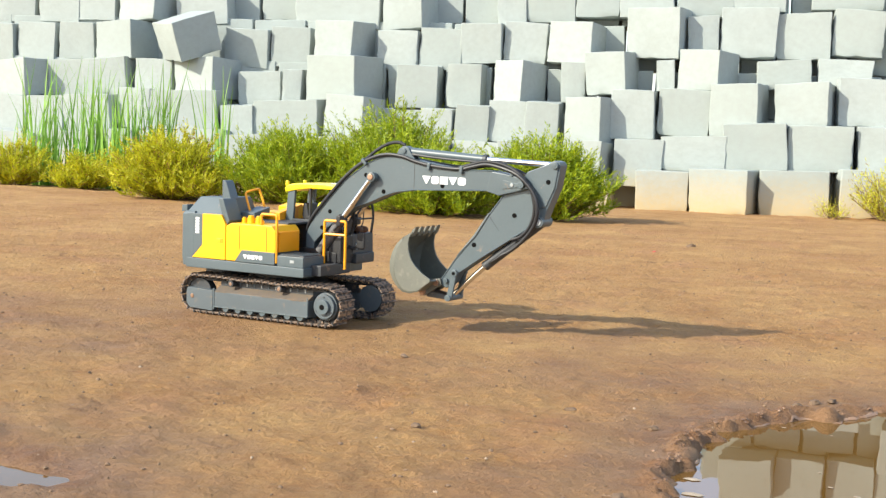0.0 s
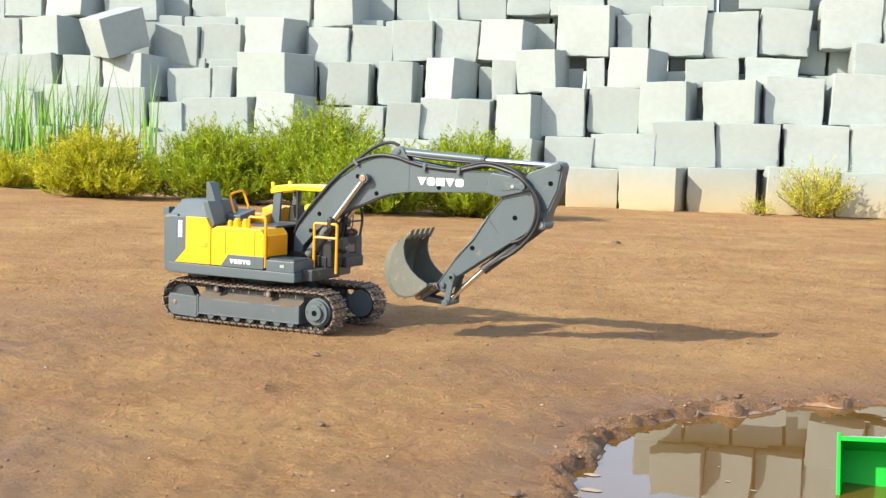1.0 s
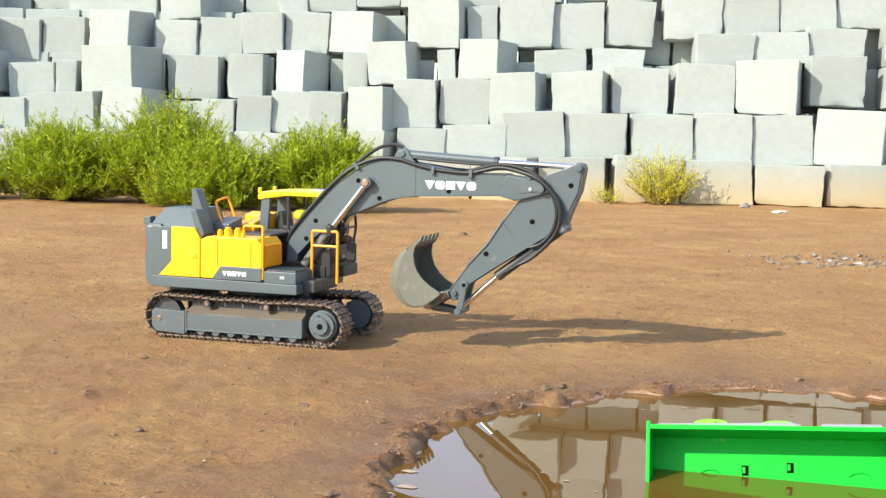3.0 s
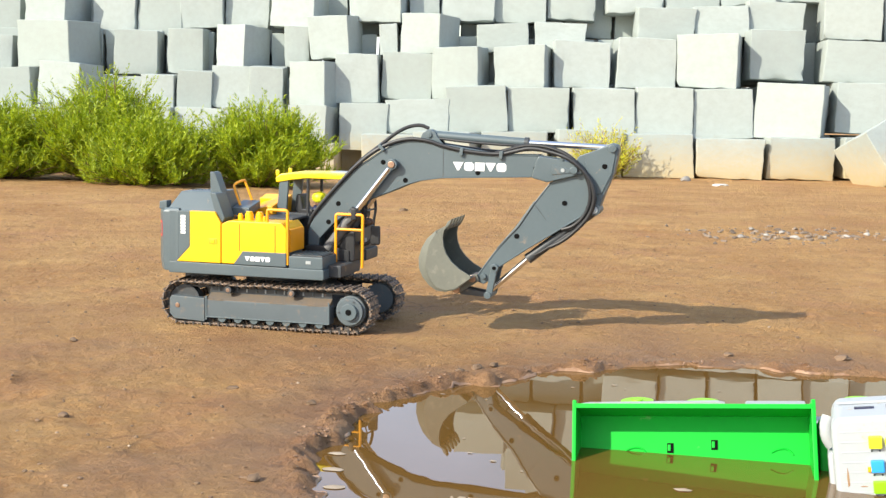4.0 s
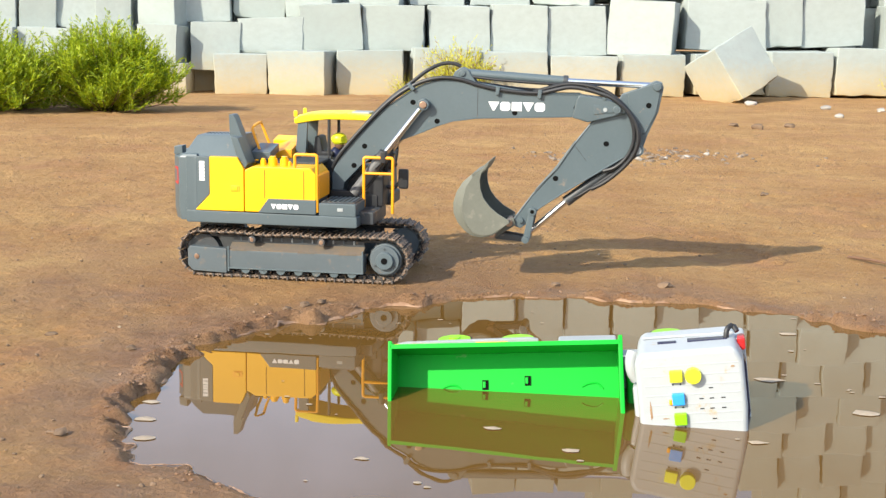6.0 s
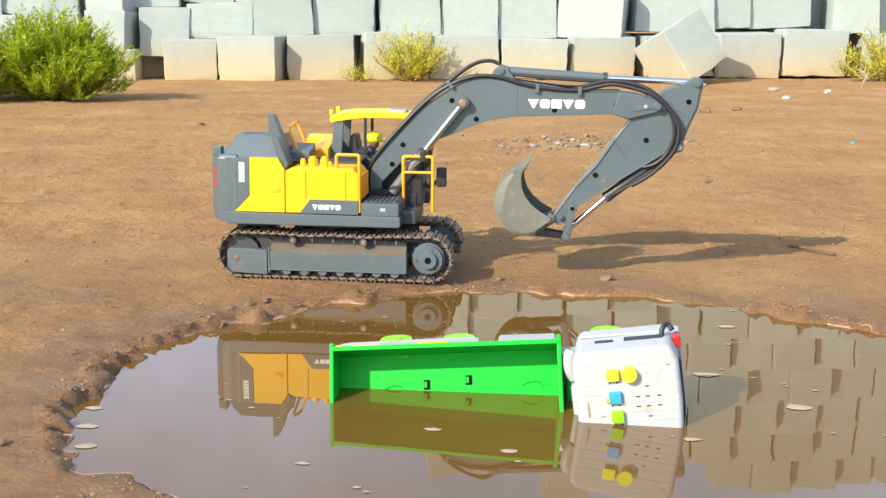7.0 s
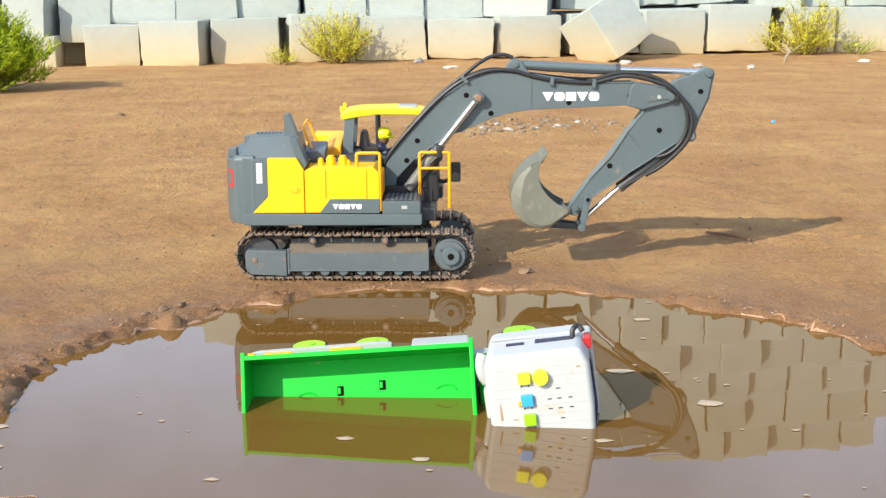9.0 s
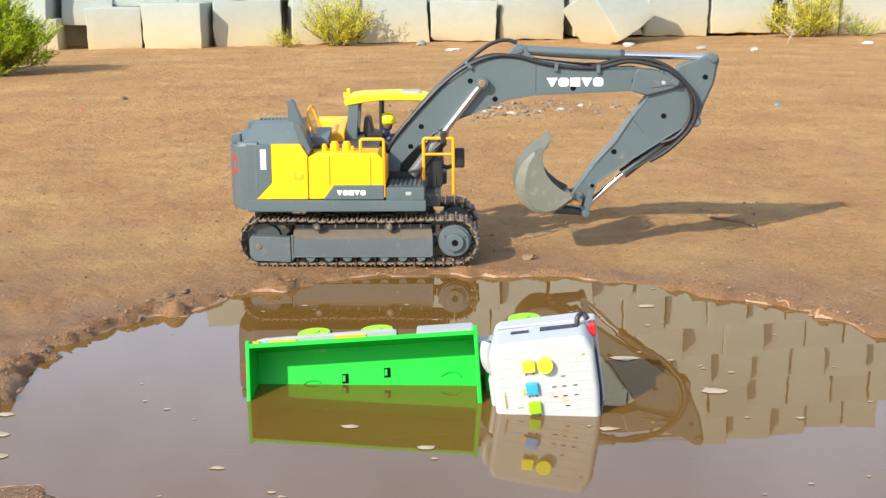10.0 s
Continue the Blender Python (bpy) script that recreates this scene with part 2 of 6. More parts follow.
def ground_height(x, y):
    gap = shore_gap(x, y)
    z = (lump(x, y, 0.35) - 0.5) * 0.006 + (lump(x, y, 0.09) - 0.5) * 0.003 + (lump(x, y, 0.03) - 0.5) * 0.0030 + (lump(x, y, 0.011) - 0.5) * 0.0030
    crumbs = np.clip(lump(x, y, 0.016) * lump(x + 3, y, 0.05) - 0.50, 0, 1)
    z = z + crumbs * 0.008
    calm = np.clip(1 - np.abs(y - 0.067) / 0.14, 0, 1)           # where the tracks run it is pressed flat
    z = z * (1 - 0.75 * calm) - 0.001 * calm
    # a crusty lip round the water, then the basin
    lip = np.exp(-((gap - 0.010) / 0.010) ** 2) * (0.0014 + 0.017 * np.clip(lump(x, y, 0.030) - 0.32, 0, 1) * lump(x, y, 0.008))
    basin = np.clip(-gap, 0, 0.08)
    near = np.clip(1 - np.clip(gap, 0, 1) / 0.06, 0, 1)
    z = z * (1 - 0.6 * near) + lip - 0.0035 * near - np.clip(basin * 0.9, 0, 0.05)
    # on one side the earth breaks off in a rugged little bank
    bank = np.clip((-0.06 - x) / 0.10, 0, 1) * np.clip((y + 0.62) / 0.10, 0, 1)
    z = z + bank * (0.0036 * np.clip((gap - 0.002) / 0.006, 0, 1) * near + 0.0075 * (lump(x, y, 0.009) - 0.42) * np.exp(-((gap - 0.012) / 0.013) ** 2))
    small = puddle_gap(x, y)
    z = z - np.clip(-small * 0.12, 0, 0.006) - 0.003 * np.clip(1 - np.clip(small, 0, 1) / 0.05, 0, 1)
    # it falls gently towards the blocks
    z = z - 0.030 * np.clip((y - 2.0) / 1.5, 0, 1) ** 1.4
    return z


def spread(edges, steps):
    return np.unique(np.concatenate([np.linspace(a, b, n, endpoint=False) for a, b, n in zip(edges, edges[1:], steps)] + [np.array([edges[-1]])]))


def build_ground():
    xs = spread([-80, -14, -5, -2.3, -1.0, 0.75, 1.6, 5, 14, 80], [6, 10, 60, 190, 420, 90, 50, 10, 6])
    ys = spread([-80, -14, -3, -0.76, 0.40, 1.5, 4.6, 14, 80], [6, 10, 60, 300, 150, 130, 10, 6])
    gx, gy = np.meshgrid(xs, ys, indexing="ij")
    gz = ground_height(gx, gy)
    far = np.clip((np.hypot(gx, gy) - 6) / 4, 0, 1)
    gz = gz * (1 - far) + far * -0.04
    nx, ny = len(xs), len(ys)
    co = np.stack([gx, gy, gz], -1).reshape(-1, 3)
    i = np.arange(nx * ny).reshape(nx, ny)
    quads = np.stack([i[:-1, :-1], i[1:, :-1], i[1:, 1:], i[:-1, 1:]], -1).reshape(-1, 4)
    me = bpy.data.meshes.new("ground")
    me.from_pydata(co.tolist(), [], quads.tolist())
    wet = np.maximum(np.clip(1 - (shore_gap(gx, gy) - 0.005) / (0.08 + 0.22 * lump(gx, gy, 0.11) ** 2), 0, 1),
                     np.clip(1 - puddle_gap(gx, gy) / 0.16, 0, 1))
    # damp tracts of the lot, with the lumps' own shape
    damp = np.clip((lump(gx, gy + 5, 0.30) * 0.7 + lump(gx, gy, 0.06) * 0.3 - 0.50 + 0.75 * np.clip(-0.25 - gy, 0, 0.45)) * 2.4, 0, 1) * np.clip((0.35 - gy) / 0.5, 0, 1) * 0.9
    wet = np.maximum(wet, damp)
    me.attributes.new("wet", "FLOAT", "POINT").data.foreach_set("value", wet.reshape(-1).astype(np.float32))
    me.materials.append(earth())
    me.shade_smooth()
    return tagged(new("ground", me), "trampled sandy brown earth, damp and red-brown round a puddle", "ground", kind="structure")


def earth():
    m = bpy.data.materials.new("sandy earth")
    m.use_nodes = True
    tree, link = m.node_tree, m.node_tree.links.new
    bsdf = tree.nodes["Principled BSDF"]
    place = tree.nodes.new("ShaderNodeTexCoord").outputs["Object"]

    def noise_at(scale, detail=5.0, rough=0.6):
        n = node(tree, "ShaderNodeTexNoise", Scale=scale, Detail=detail, Roughness=rough)
        link(place, n.inputs["Vector"])
        return n.outputs[0]

    def ramp(value, a, b, lo=0.0, hi=1.0):
        n = node(tree, "ShaderNodeMapRange")
        for key, v in (("From Min", a), ("From Max", b), ("To Min", lo), ("To Max", hi)):
            n.inputs[key].default_value = v
        link(value, n.inputs["Value"])
        return n.outputs[0]

    def blend(value, a, b, kind="MIX"):
        n = node(tree, "ShaderNodeMix")
        n.data_type, n.blend_type = "RGBA", kind
        link(value, n.inputs["Factor"])
        for socket, v in ((n.inputs[6], a), (n.inputs[7], b)):
            if isinstance(v, tuple):
                socket.default_value = (*v, 1)
            else:
                link(v, socket)
        return n.outputs[2]

    tone = blend(ramp(noise_at(4.5, 6), 0.36, 0.64), (0.381, 0.185, 0.056), (0.534, 0.307, 0.109))
    tone = blend(ramp(noise_at(19, 7, 0.68), 0.48, 0.70, 0, 0.6), tone, (0.324, 0.144, 0.044))
    tone = blend(ramp(noise_at(120, 7, 0.75), 0.48, 0.68, 0, 0.6), tone, (0.565, 0.353, 0.144))
    tone = blend(ramp(noise_at(60, 7, 0.75), 0.62, 0.70, 0, 0.85), tone, (0.133, 0.066, 0.026))
    tone = blend(ramp(noise_at(300, 4, 0.75), 0.60, 0.70, 0, 0.5), tone, (0.198, 0.102, 0.044))
    # darker and paler streaks, drawn out along x
    long = node(tree, "ShaderNodeMapping")
    long.inputs["Scale"].default_value = (13.0, 21.0, 20.0)
    link(place, long.inputs["Vector"])
    streak = node(tree, "ShaderNodeTexNoise", Scale=1.0, Detail=7.0, Roughness=0.72)
    link(long.outputs[0], streak.inputs["Vector"])
    tone = blend(ramp(streak.outputs[0], 0.54, 0.68, 0, 0.5), tone, (0.284, 0.130, 0.043))
    tone = blend(ramp(streak.outputs[0], 0.42, 0.30, 0, 0.6), tone, (0.565, 0.335, 0.122))
    tone = blend(ramp(noise_at(7.5, 7, 0.66), 0.50, 0.66, 0, 0.55), tone, (0.440, 0.213, 0.096))
    # fine broken cracks
    warp = node(tree, "ShaderNodeVectorMath")
    warp.operation = "MULTIPLY_ADD"
    bend = node(tree, "ShaderNodeTexNoise", Scale=30.0, Detail=4.0)
    link(place, bend.inputs["Vector"])
    link(bend.outputs["Color"], warp.inputs[0])
    warp.inputs[1].default_value = (0.05, 0.05, 0.05)
    link(place, warp.inputs[2])
    crack = node(tree, "ShaderNodeTexVoronoi", Scale=9.0)
    crack.feature = "DISTANCE_TO_EDGE"
    link(warp.outputs[0], crack.inputs["Vector"])
    line = node(tree, "ShaderNodeMath")
    line.operation = "MULTIPLY"
    link(ramp(crack.outputs["Distance"], 0.035, 0.0), line.inputs[0])
    link(ramp(noise_at(7, 5), 0.53, 0.65, 0, 0.55), line.inputs[1])
    tone = blend(line.outputs[0], tone, (0.119, 0.059, 0.026))
    wet = tree.nodes.new("ShaderNodeAttribute")
    wet.attribute_name = "wet"
    w = ramp(wet.outputs["Fac"], 0.05, 0.9)
    soaked = blend(ramp(noise_at(17, 6), 0.35, 0.65), (0.265, 0.125, 0.048), (0.340, 0.185, 0.083))
    tone = blend(w, tone, soaked)
    link(tone, bsdf.inputs["Base Color"])
    gloss = node(tree, "ShaderNodeMath")
    gloss.operation = "MULTIPLY"
    link(w, gloss.inputs[0])
    link(ramp(noise_at(22, 5), 0.3, 0.65, 0.3, 1.0), gloss.inputs[1])
    link(ramp(gloss.outputs[0], 0, 1, 0.92, 0.44), bsdf.inputs["Roughness"])
    relief = node(tree, "ShaderNodeBump", Strength=1.0, Distance=0.0065)
    link(noise_at(210, 8, 0.7), relief.inputs["Height"])
    coarse = node(tree, "ShaderNodeBump", Strength=0.9, Distance=0.014)
    link(noise_at(46, 7, 0.70), coarse.inputs["Height"])
    flakes = node(tree, "ShaderNodeTexVoronoi", Scale=85.0)
    link(warp.outputs[0], flakes.inputs["Vector"])
    scale = node(tree, "ShaderNodeBump", Strength=0.5, Distance=0.006)
    link(flakes.outputs["Distance"], scale.inputs["Height"])
    link(coarse.outputs[0], scale.inputs["Normal"])
    link(scale.outputs[0], relief.inputs["Normal"])
    link(relief.outputs[0], bsdf.inputs["Normal"])
    return m


def muddy_water():
    m = bpy.data.materials.new("muddy water")
    m.use_nodes = True
    tree, link = m.node_tree, m.node_tree.links.new
    bsdf = tree.nodes["Principled BSDF"]
    place = tree.nodes.new("ShaderNodeTexCoord").outputs["Object"]
    cloud = node(tree, "ShaderNodeTexNoise", Scale=9.0, Detail=4.0)
    link(place, cloud.inputs["Vector"])
    tone = node(tree, "ShaderNodeMix")
    tone.data_type = "RGBA"
    tone.inputs[6].default_value, tone.inputs[7].default_value = (0.118, 0.058, 0.012, 1), (0.140, 0.073, 0.018, 1)
    link(cloud.outputs[0], tone.inputs["Factor"])
    link(tone.outputs[2], bsdf.inputs["Base Color"])
    bsdf.inputs["Roughness"].default_value, bsdf.inputs["IOR"].default_value = 0.010, 1.60
    ripple = node(tree, "ShaderNodeTexNoise", Scale=14.0, Detail=2.0)
    link(place, ripple.inputs["Vector"])
    relief = node(tree, "ShaderNodeBump", Strength=0.03, Distance=0.004)
    link(ripple.outputs[0], relief.inputs["Height"])
    link(relief.outputs[0], bsdf.inputs["Normal"])
    return m


WATER_LOOK = muddy_water()


def build_water():
    bm = bmesh.new()
    ring = []
    for k in range(120):
        a = 360 * k / 120
        r = np.interp(a, [p[0] for p in SHORE] + [360], [p[1] for p in SHORE] + [SHORE[0][1]]) + 0.03
        ring.append(bm.verts.new((SHORE_MIDDLE[0] + r * math.cos(radians(a)), SHORE_MIDDLE[1] + r * math.sin(radians(a)), WATER)))
    bm.faces.new(ring)
    tagged(link_mesh("water", bm, WATER_LOOK), "still muddy brown puddle with clear reflections", "water", kind="structure")
    bm = bmesh.new()
    ring = [bm.verts.new((-0.68 + 0.10 * math.cos(a), -0.665 + 0.04 * math.sin(a), -0.0058)) for a in [2 * math.pi * k / 48 for k in range(48)]]
    bm.faces.new(ring)
    tagged(link_mesh("water_shallow", bm, WATER_LOOK), "shallow film of water on the earth", "water", kind="structure")


build_ground()
build_water()

# ---- the heap of concrete cubes ----
ROW0_A = [(-3.81, -0.082, 0.255, 0.130, 0), (-3.55, -0.071, 0.238, 0.128, 0), (-3.31, -0.068, 0.246, 0.130, 0), (-3.06, -0.066, 0.242, 0.131, 0), (-2.80, -0.062, 0.250, 0.130, 0), (-2.55, -0.063, 0.246, 0.135, 0),
    (-2.30, -0.063, 0.241, 0.137, 0), (-2.07, -0.059, 0.215, 0.138, 0), (-1.85, -0.054, 0.211, 0.137, 0), (-1.63, -0.053, 0.208, 0.136, 0)]
ROW0_B = [(-1.44, -0.049, 0.151, 0.126, 0), (-1.17, -0.041, 0.193, 0.157, 0), (-0.96, -0.038, 0.221, 0.169, 1), (-0.69, -0.034, 0.250, 0.169, 0), (-0.41, -0.029, 0.256, 0.175, 0), (-0.15, -0.025, 0.265, 0.161, 0),
    (0.12, -0.023, 0.250, 0.146, 0), (0.39, -0.022, 0.255, 0.156, 0), (0.98, -0.020, 0.256, 0.171, 0), (1.25, -0.017, 0.266, 0.183, 0)]
ROW1_A = [(-3.88, 0.044, 0.259, 0.139, 0), (-3.64, 0.053, 0.224, 0.138, 0), (-3.42, 0.062, 0.221, 0.141, 0), (-3.22, 0.057, 0.171, 0.147, 0), (-3.04, 0.064, 0.191, 0.151, 0), (-2.85, 0.060, 0.181, 0.139, 0),
    (-2.63, 0.057, 0.215, 0.138, 0), (-2.42, 0.058, 0.200, 0.155, 0), (-2.13, 0.065, 0.207, 0.144, 0), (-1.92, 0.056, 0.193, 0.148, 0), (-1.71, 0.060, 0.230, 0.151, 0), (-1.49, 0.065, 0.153, 0.157, 1)]
ROW1_B = [(-1.29, 0.059, 0.182, 0.175, 0), (-1.08, 0.124, 0.239, 0.128, 0), (-0.85, 0.131, 0.227, 0.178, 0), (-0.62, 0.136, 0.240, 0.171, 0), (-0.37, 0.121, 0.231, 0.188, 0), (-0.14, 0.123, 0.225, 0.196, 0),
    (0.09, 0.126, 0.233, 0.191, 0), (0.33, 0.131, 0.260, 0.212, 1), (0.68, 0.156, 0.319, 0.193, 0), (0.91, 0.170, 0.158, 0.198, 0), (1.12, 0.173, 0.258, 0.212, 0)]
ROW2_A = [(-3.96, 0.181, 0.205, 0.155, 0), (-3.77, 0.188, 0.161, 0.149, 0), (-3.58, 0.199, 0.219, 0.149, 0), (-3.39, 0.215, 0.145, 0.164, 0), (-3.17, 0.217, 0.303, 0.161, 0), (-2.94, 0.185, 0.141, 0.134, 0),
    (-2.73, 0.190, 0.282, 0.158, 0), (-2.47, 0.212, 0.180, 0.160, 1), (-2.11, 0.209, 0.133, 0.123, 0), (-1.97, 0.189, 0.136, 0.161, 0), (-1.83, 0.207, 0.149, 0.163, 0), (-1.69, 0.217, 0.134, 0.153, 0)]
ROW2_B = [(-1.52, 0.222, 0.164, 0.173, 1), (-1.34, 0.240, 0.172, 0.189, 0), (-1.15, 0.253, 0.198, 0.181, 0), (-0.95, 0.264, 0.190, 0.199, 1), (-0.70, 0.305, 0.199, 0.165, 1), (-0.47, 0.313, 0.214, 0.182, 0),
    (-0.22, 0.319, 0.234, 0.194, 0), (0.02, 0.325, 0.235, 0.203, 1), (0.29, 0.362, 0.218, 0.191, 0), (0.61, 0.356, 0.275, 0.161, 0), (0.88, 0.370, 0.273, 0.175, 0), (1.14, 0.392, 0.233, 0.157, 0)]
ROW3_A = [(-3.97, 0.338, 0.212, 0.151, 1), (-3.75, 0.346, 0.179, 0.151, 0), (-3.57, 0.352, 0.200, 0.155, 0), (-3.36, 0.348, 0.169, 0.159, 0), (-3.15, 0.352, 0.203, 0.161, 1), (-2.90, 0.328, 0.187, 0.138, 0),
    (-2.76, 0.346, 0.079, 0.132, 0), (-2.57, 0.355, 0.259, 0.181, 1), (-2.23, 0.334, 0.174, 0.172, 0), (-2.04, 0.344, 0.141, 0.173, 0)]
ROW3_B = [(-1.85, 0.367, 0.131, 0.168, 1), (-1.60, 0.376, 0.100, 0.159, 0), (-1.46, 0.412, 0.164, 0.165, 1), (-1.24, 0.436, 0.069, 0.116, 0), (-1.11, 0.437, 0.173, 0.155, 1), (-0.79, 0.457, 0.207, 0.106, 0),
    (-0.57, 0.472, 0.200, 0.098, 0), (-0.15, 0.516, 0.224, 0.121, 0), (0.07, 0.531, 0.211, 0.118, 0), (0.28, 0.550, 0.217, 0.120, 0)]
ROW4_A = [(-4.12, 0.495, 0.117, 0.160, 0), (-3.96, 0.501, 0.175, 0.161, 0), (-3.77, 0.511, 0.165, 0.155, 0), (-3.57, 0.512, 0.196, 0.160, 1), (-3.01, 0.495, 0.196, 0.157, 0), (-2.82, 0.499, 0.171, 0.165, 0),
    (-2.61, 0.530, 0.184, 0.158, 1), (-2.36, 0.499, 0.178, 0.158, 0), (-2.18, 0.498, 0.180, 0.169, 0), (-2.01, 0.531, 0.171, 0.163, 0), (-1.84, 0.537, 0.176, 0.164, 0)]
ROW4_B = [(-1.64, 0.541, 0.189, 0.162, 1), (-1.31, 0.567, 0.214, 0.196, 1), (-1.12, 0.598, 0.119, 0.140, 0), (-0.95, 0.583, 0.215, 0.193, 0), (-0.74, 0.579, 0.209, 0.178, 0), (-0.54, 0.593, 0.198, 0.181, 0),
    (-0.28, 0.625, 0.234, 0.197, 0), (-0.05, 0.649, 0.222, 0.197, 0), (0.17, 0.666, 0.221, 0.196, 0), (0.39, 0.687, 0.213, 0.191, 0)]
ROW5_A = [(-4.12, 0.678, 0.165, 0.154, 0), (-3.92, 0.677, 0.190, 0.158, 0), (-3.74, 0.688, 0.175, 0.149, 0), (-3.53, 0.692, 0.192, 0.142, 1), (-3.26, 0.675, 0.230, 0.169, 0), (-2.67, 0.678, 0.370, 0.185, 0),
    (-2.36, 0.668, 0.184, 0.182, 1)]
ROW5_B = [(-1.92, 0.697, 0.120, 0.164, 0), (-1.76, 0.717, 0.201, 0.159, 0), (-1.57, 0.743, 0.178, 0.146, 0), (-1.37, 0.747, 0.219, 0.168, 0), (-1.14, 0.751, 0.223, 0.155, 0), (-0.93, 0.771, 0.202, 0.150, 0),
    (-0.59, 0.783, 0.280, 0.141, 0)]


def concrete(name):
    m = bpy.data.materials.new(name)
    m.use_nodes = True
    tree, link = m.node_tree, m.node_tree.links.new
    bsdf = tree.nodes["Principled BSDF"]
    coords = tree.nodes.new("ShaderNodeTexCoord").outputs["Object"]
    info = tree.nodes.new("ShaderNodeObjectInfo")
    shift = node(tree, "ShaderNodeVectorMath")
    shift.operation = "MULTIPLY_ADD"
    link(info.outputs["Location"], shift.inputs[0])
    shift.inputs[1].default_value = (7.3, 3.1, 5.9)
    link(coords, shift.inputs[2])

    def noise_at(scale, detail=5.0, rough=0.6):
        n = node(tree, "ShaderNodeTexNoise", Scale=scale, Detail=detail, Roughness=rough)
        link(shift.outputs[0], n.inputs["Vector"])
        return n.outputs[0]

    def ramp(value, a, b, lo=0.0, hi=1.0):
        n = node(tree, "ShaderNodeMapRange")
        for key, v in (("From Min", a), ("From Max", b), ("To Min", lo), ("To Max", hi)):
            n.inputs[key].default_value = v
        link(value, n.inputs["Value"])
        return n.outputs[0]

    def blend(value, a, b):
        n = node(tree, "ShaderNodeMix")
        n.data_type = "RGBA"
        link(value, n.inputs["Factor"])
        for socket, v in ((n.inputs[6], a), (n.inputs[7], b)):
            if isinstance(v, tuple):
                socket.default_value = (*v, 1)
            else:
                link(v, socket)
        return n.outputs[2]

    tone = blend(ramp(info.outputs["Random"], 0, 1), (0.320, 0.358, 0.334), (0.378, 0.417, 0.394))
    tone = blend(ramp(noise_at(8, 6), 0.35, 0.75, 0, 0.5), tone, (0.285, 0.305, 0.280))
    tone = blend(ramp(noise_at(70, 5, 0.7), 0.55, 0.75, 0, 0.5), tone, (0.24, 0.235, 0.205))
    # rising damp: rust-yellow salt stains on what stands on the earth
    where = tree.nodes.new("ShaderNodeNewGeometry")
    parts = tree.nodes.new("ShaderNodeSeparateXYZ")
    link(where.outputs["Position"], parts.inputs[0])
    rise = node(tree, "ShaderNodeMath")
    rise.operation = "MULTIPLY_ADD"
    link(noise_at(16, 4), rise.inputs[0])
    rise.inputs[1].default_value = -0.12
    link(parts.outputs["Z"], rise.inputs[2])
    tone = blend(ramp(rise.outputs[0], 0.07, -0.10, 0, 0.8), tone, (0.52, 0.38, 0.17))
    link(tone, bsdf.inputs["Base Color"])
    bsdf.inputs["Roughness"].default_value = 0.85
    relief = node(tree, "ShaderNodeBump", Strength=0.3, Distance=0.002)
    link(noise_at(160, 7, 0.7), relief.inputs["Height"])
    link(relief.outputs[0], bsdf.inputs["Normal"])
    return m


CONCRETE = concrete("pale cast concrete")


def cube_mesh(seed):
    """A cast cube of unit size about its front foot: chipped, slightly uneven, its arrises blunt."""
    r = random.Random(seed)
    b = bmesh.new()
    bmesh.ops.create_cube(b, size=1)
    for v in b.verts:
        v.co += Vector((r.uniform(-1, 1), r.uniform(-1, 1), r.uniform(-1, 1))) * 0.022
        v.co += Vector((0, 0.5, 0.5))
    bmesh.ops.subdivide_edges(b, edges=b.edges[:], cuts=1, use_grid_fill=True)
    for v in b.verts:
        v.co += Vector((r.uniform(-1, 1), r.uniform(-1, 1), r.uniform(-1, 1))) * 0.010
    bmesh.ops.subdivide_edges(b, edges=b.edges[:], cuts=3, use_grid_fill=True)
    sharp = [e for e in b.edges if e.calc_face_angle(0) > radians(50)]
    rim = {v for e in sharp for v in e.verts}
    middle = Vector((0, 0.5, 0.5))
    for v in rim:                                   # arrises knocked off here and there, most along the foot
        low = v.co.z < 0.2
        bite = max(0.0, noise.noise(v.co * 4.1 + Vector((seed * 3.7, 1.3, 0)))) * (0.10 if low else 0.045) + r.uniform(0, 0.022 if low else 0.010)
        v.co += (middle - v.co) * bite
    b.normal_update()
    bmesh.ops.bevel(b, geom=[e for e in b.edges if e.calc_face_angle(0) > radians(50)], offset=0.009, segments=1, affect="EDGES")
    me = bpy.data.meshes.new("concrete_block")
    b.to_mesh(me)
    b.free()
    me.materials.append(CONCRETE)
    me.shade_smooth()
    me.set_sharp_from_angle(angle=radians(24))
    return me


CUBES = [cube_mesh(k) for k in range(14)]
PILE = random.Random(3)


def wall_line(x):
    return 3.79 + 0.22 * x


def block(x, y, z, w, h, yaw=0.0, lean=0.0, tip=0.0, deep=0.20):
    ob = new("concrete_block", PILE.choice(CUBES))
    ob.matrix_basis = Matrix.Translation((x, y, z)) @ Euler((radians(tip), radians(lean), radians(12.4 + yaw))).to_matrix().to_4x4() @ Matrix.Diagonal((w, deep, h, 1))
    return tagged(ob, "pale grey cast concrete cube stacked in a rough heap", "concrete block", "heap of concrete cubes")


def heap_top(x):
    """The heap is lower at its far end and rises in two steps."""
    if x < -1.03:
        return 1.0
    return 1.2 if x < -0.74 else 1.55 + 0.5 * min(1.0, (x + 0.74) / 0.6) + PILE.uniform(-0.10, 0.06)


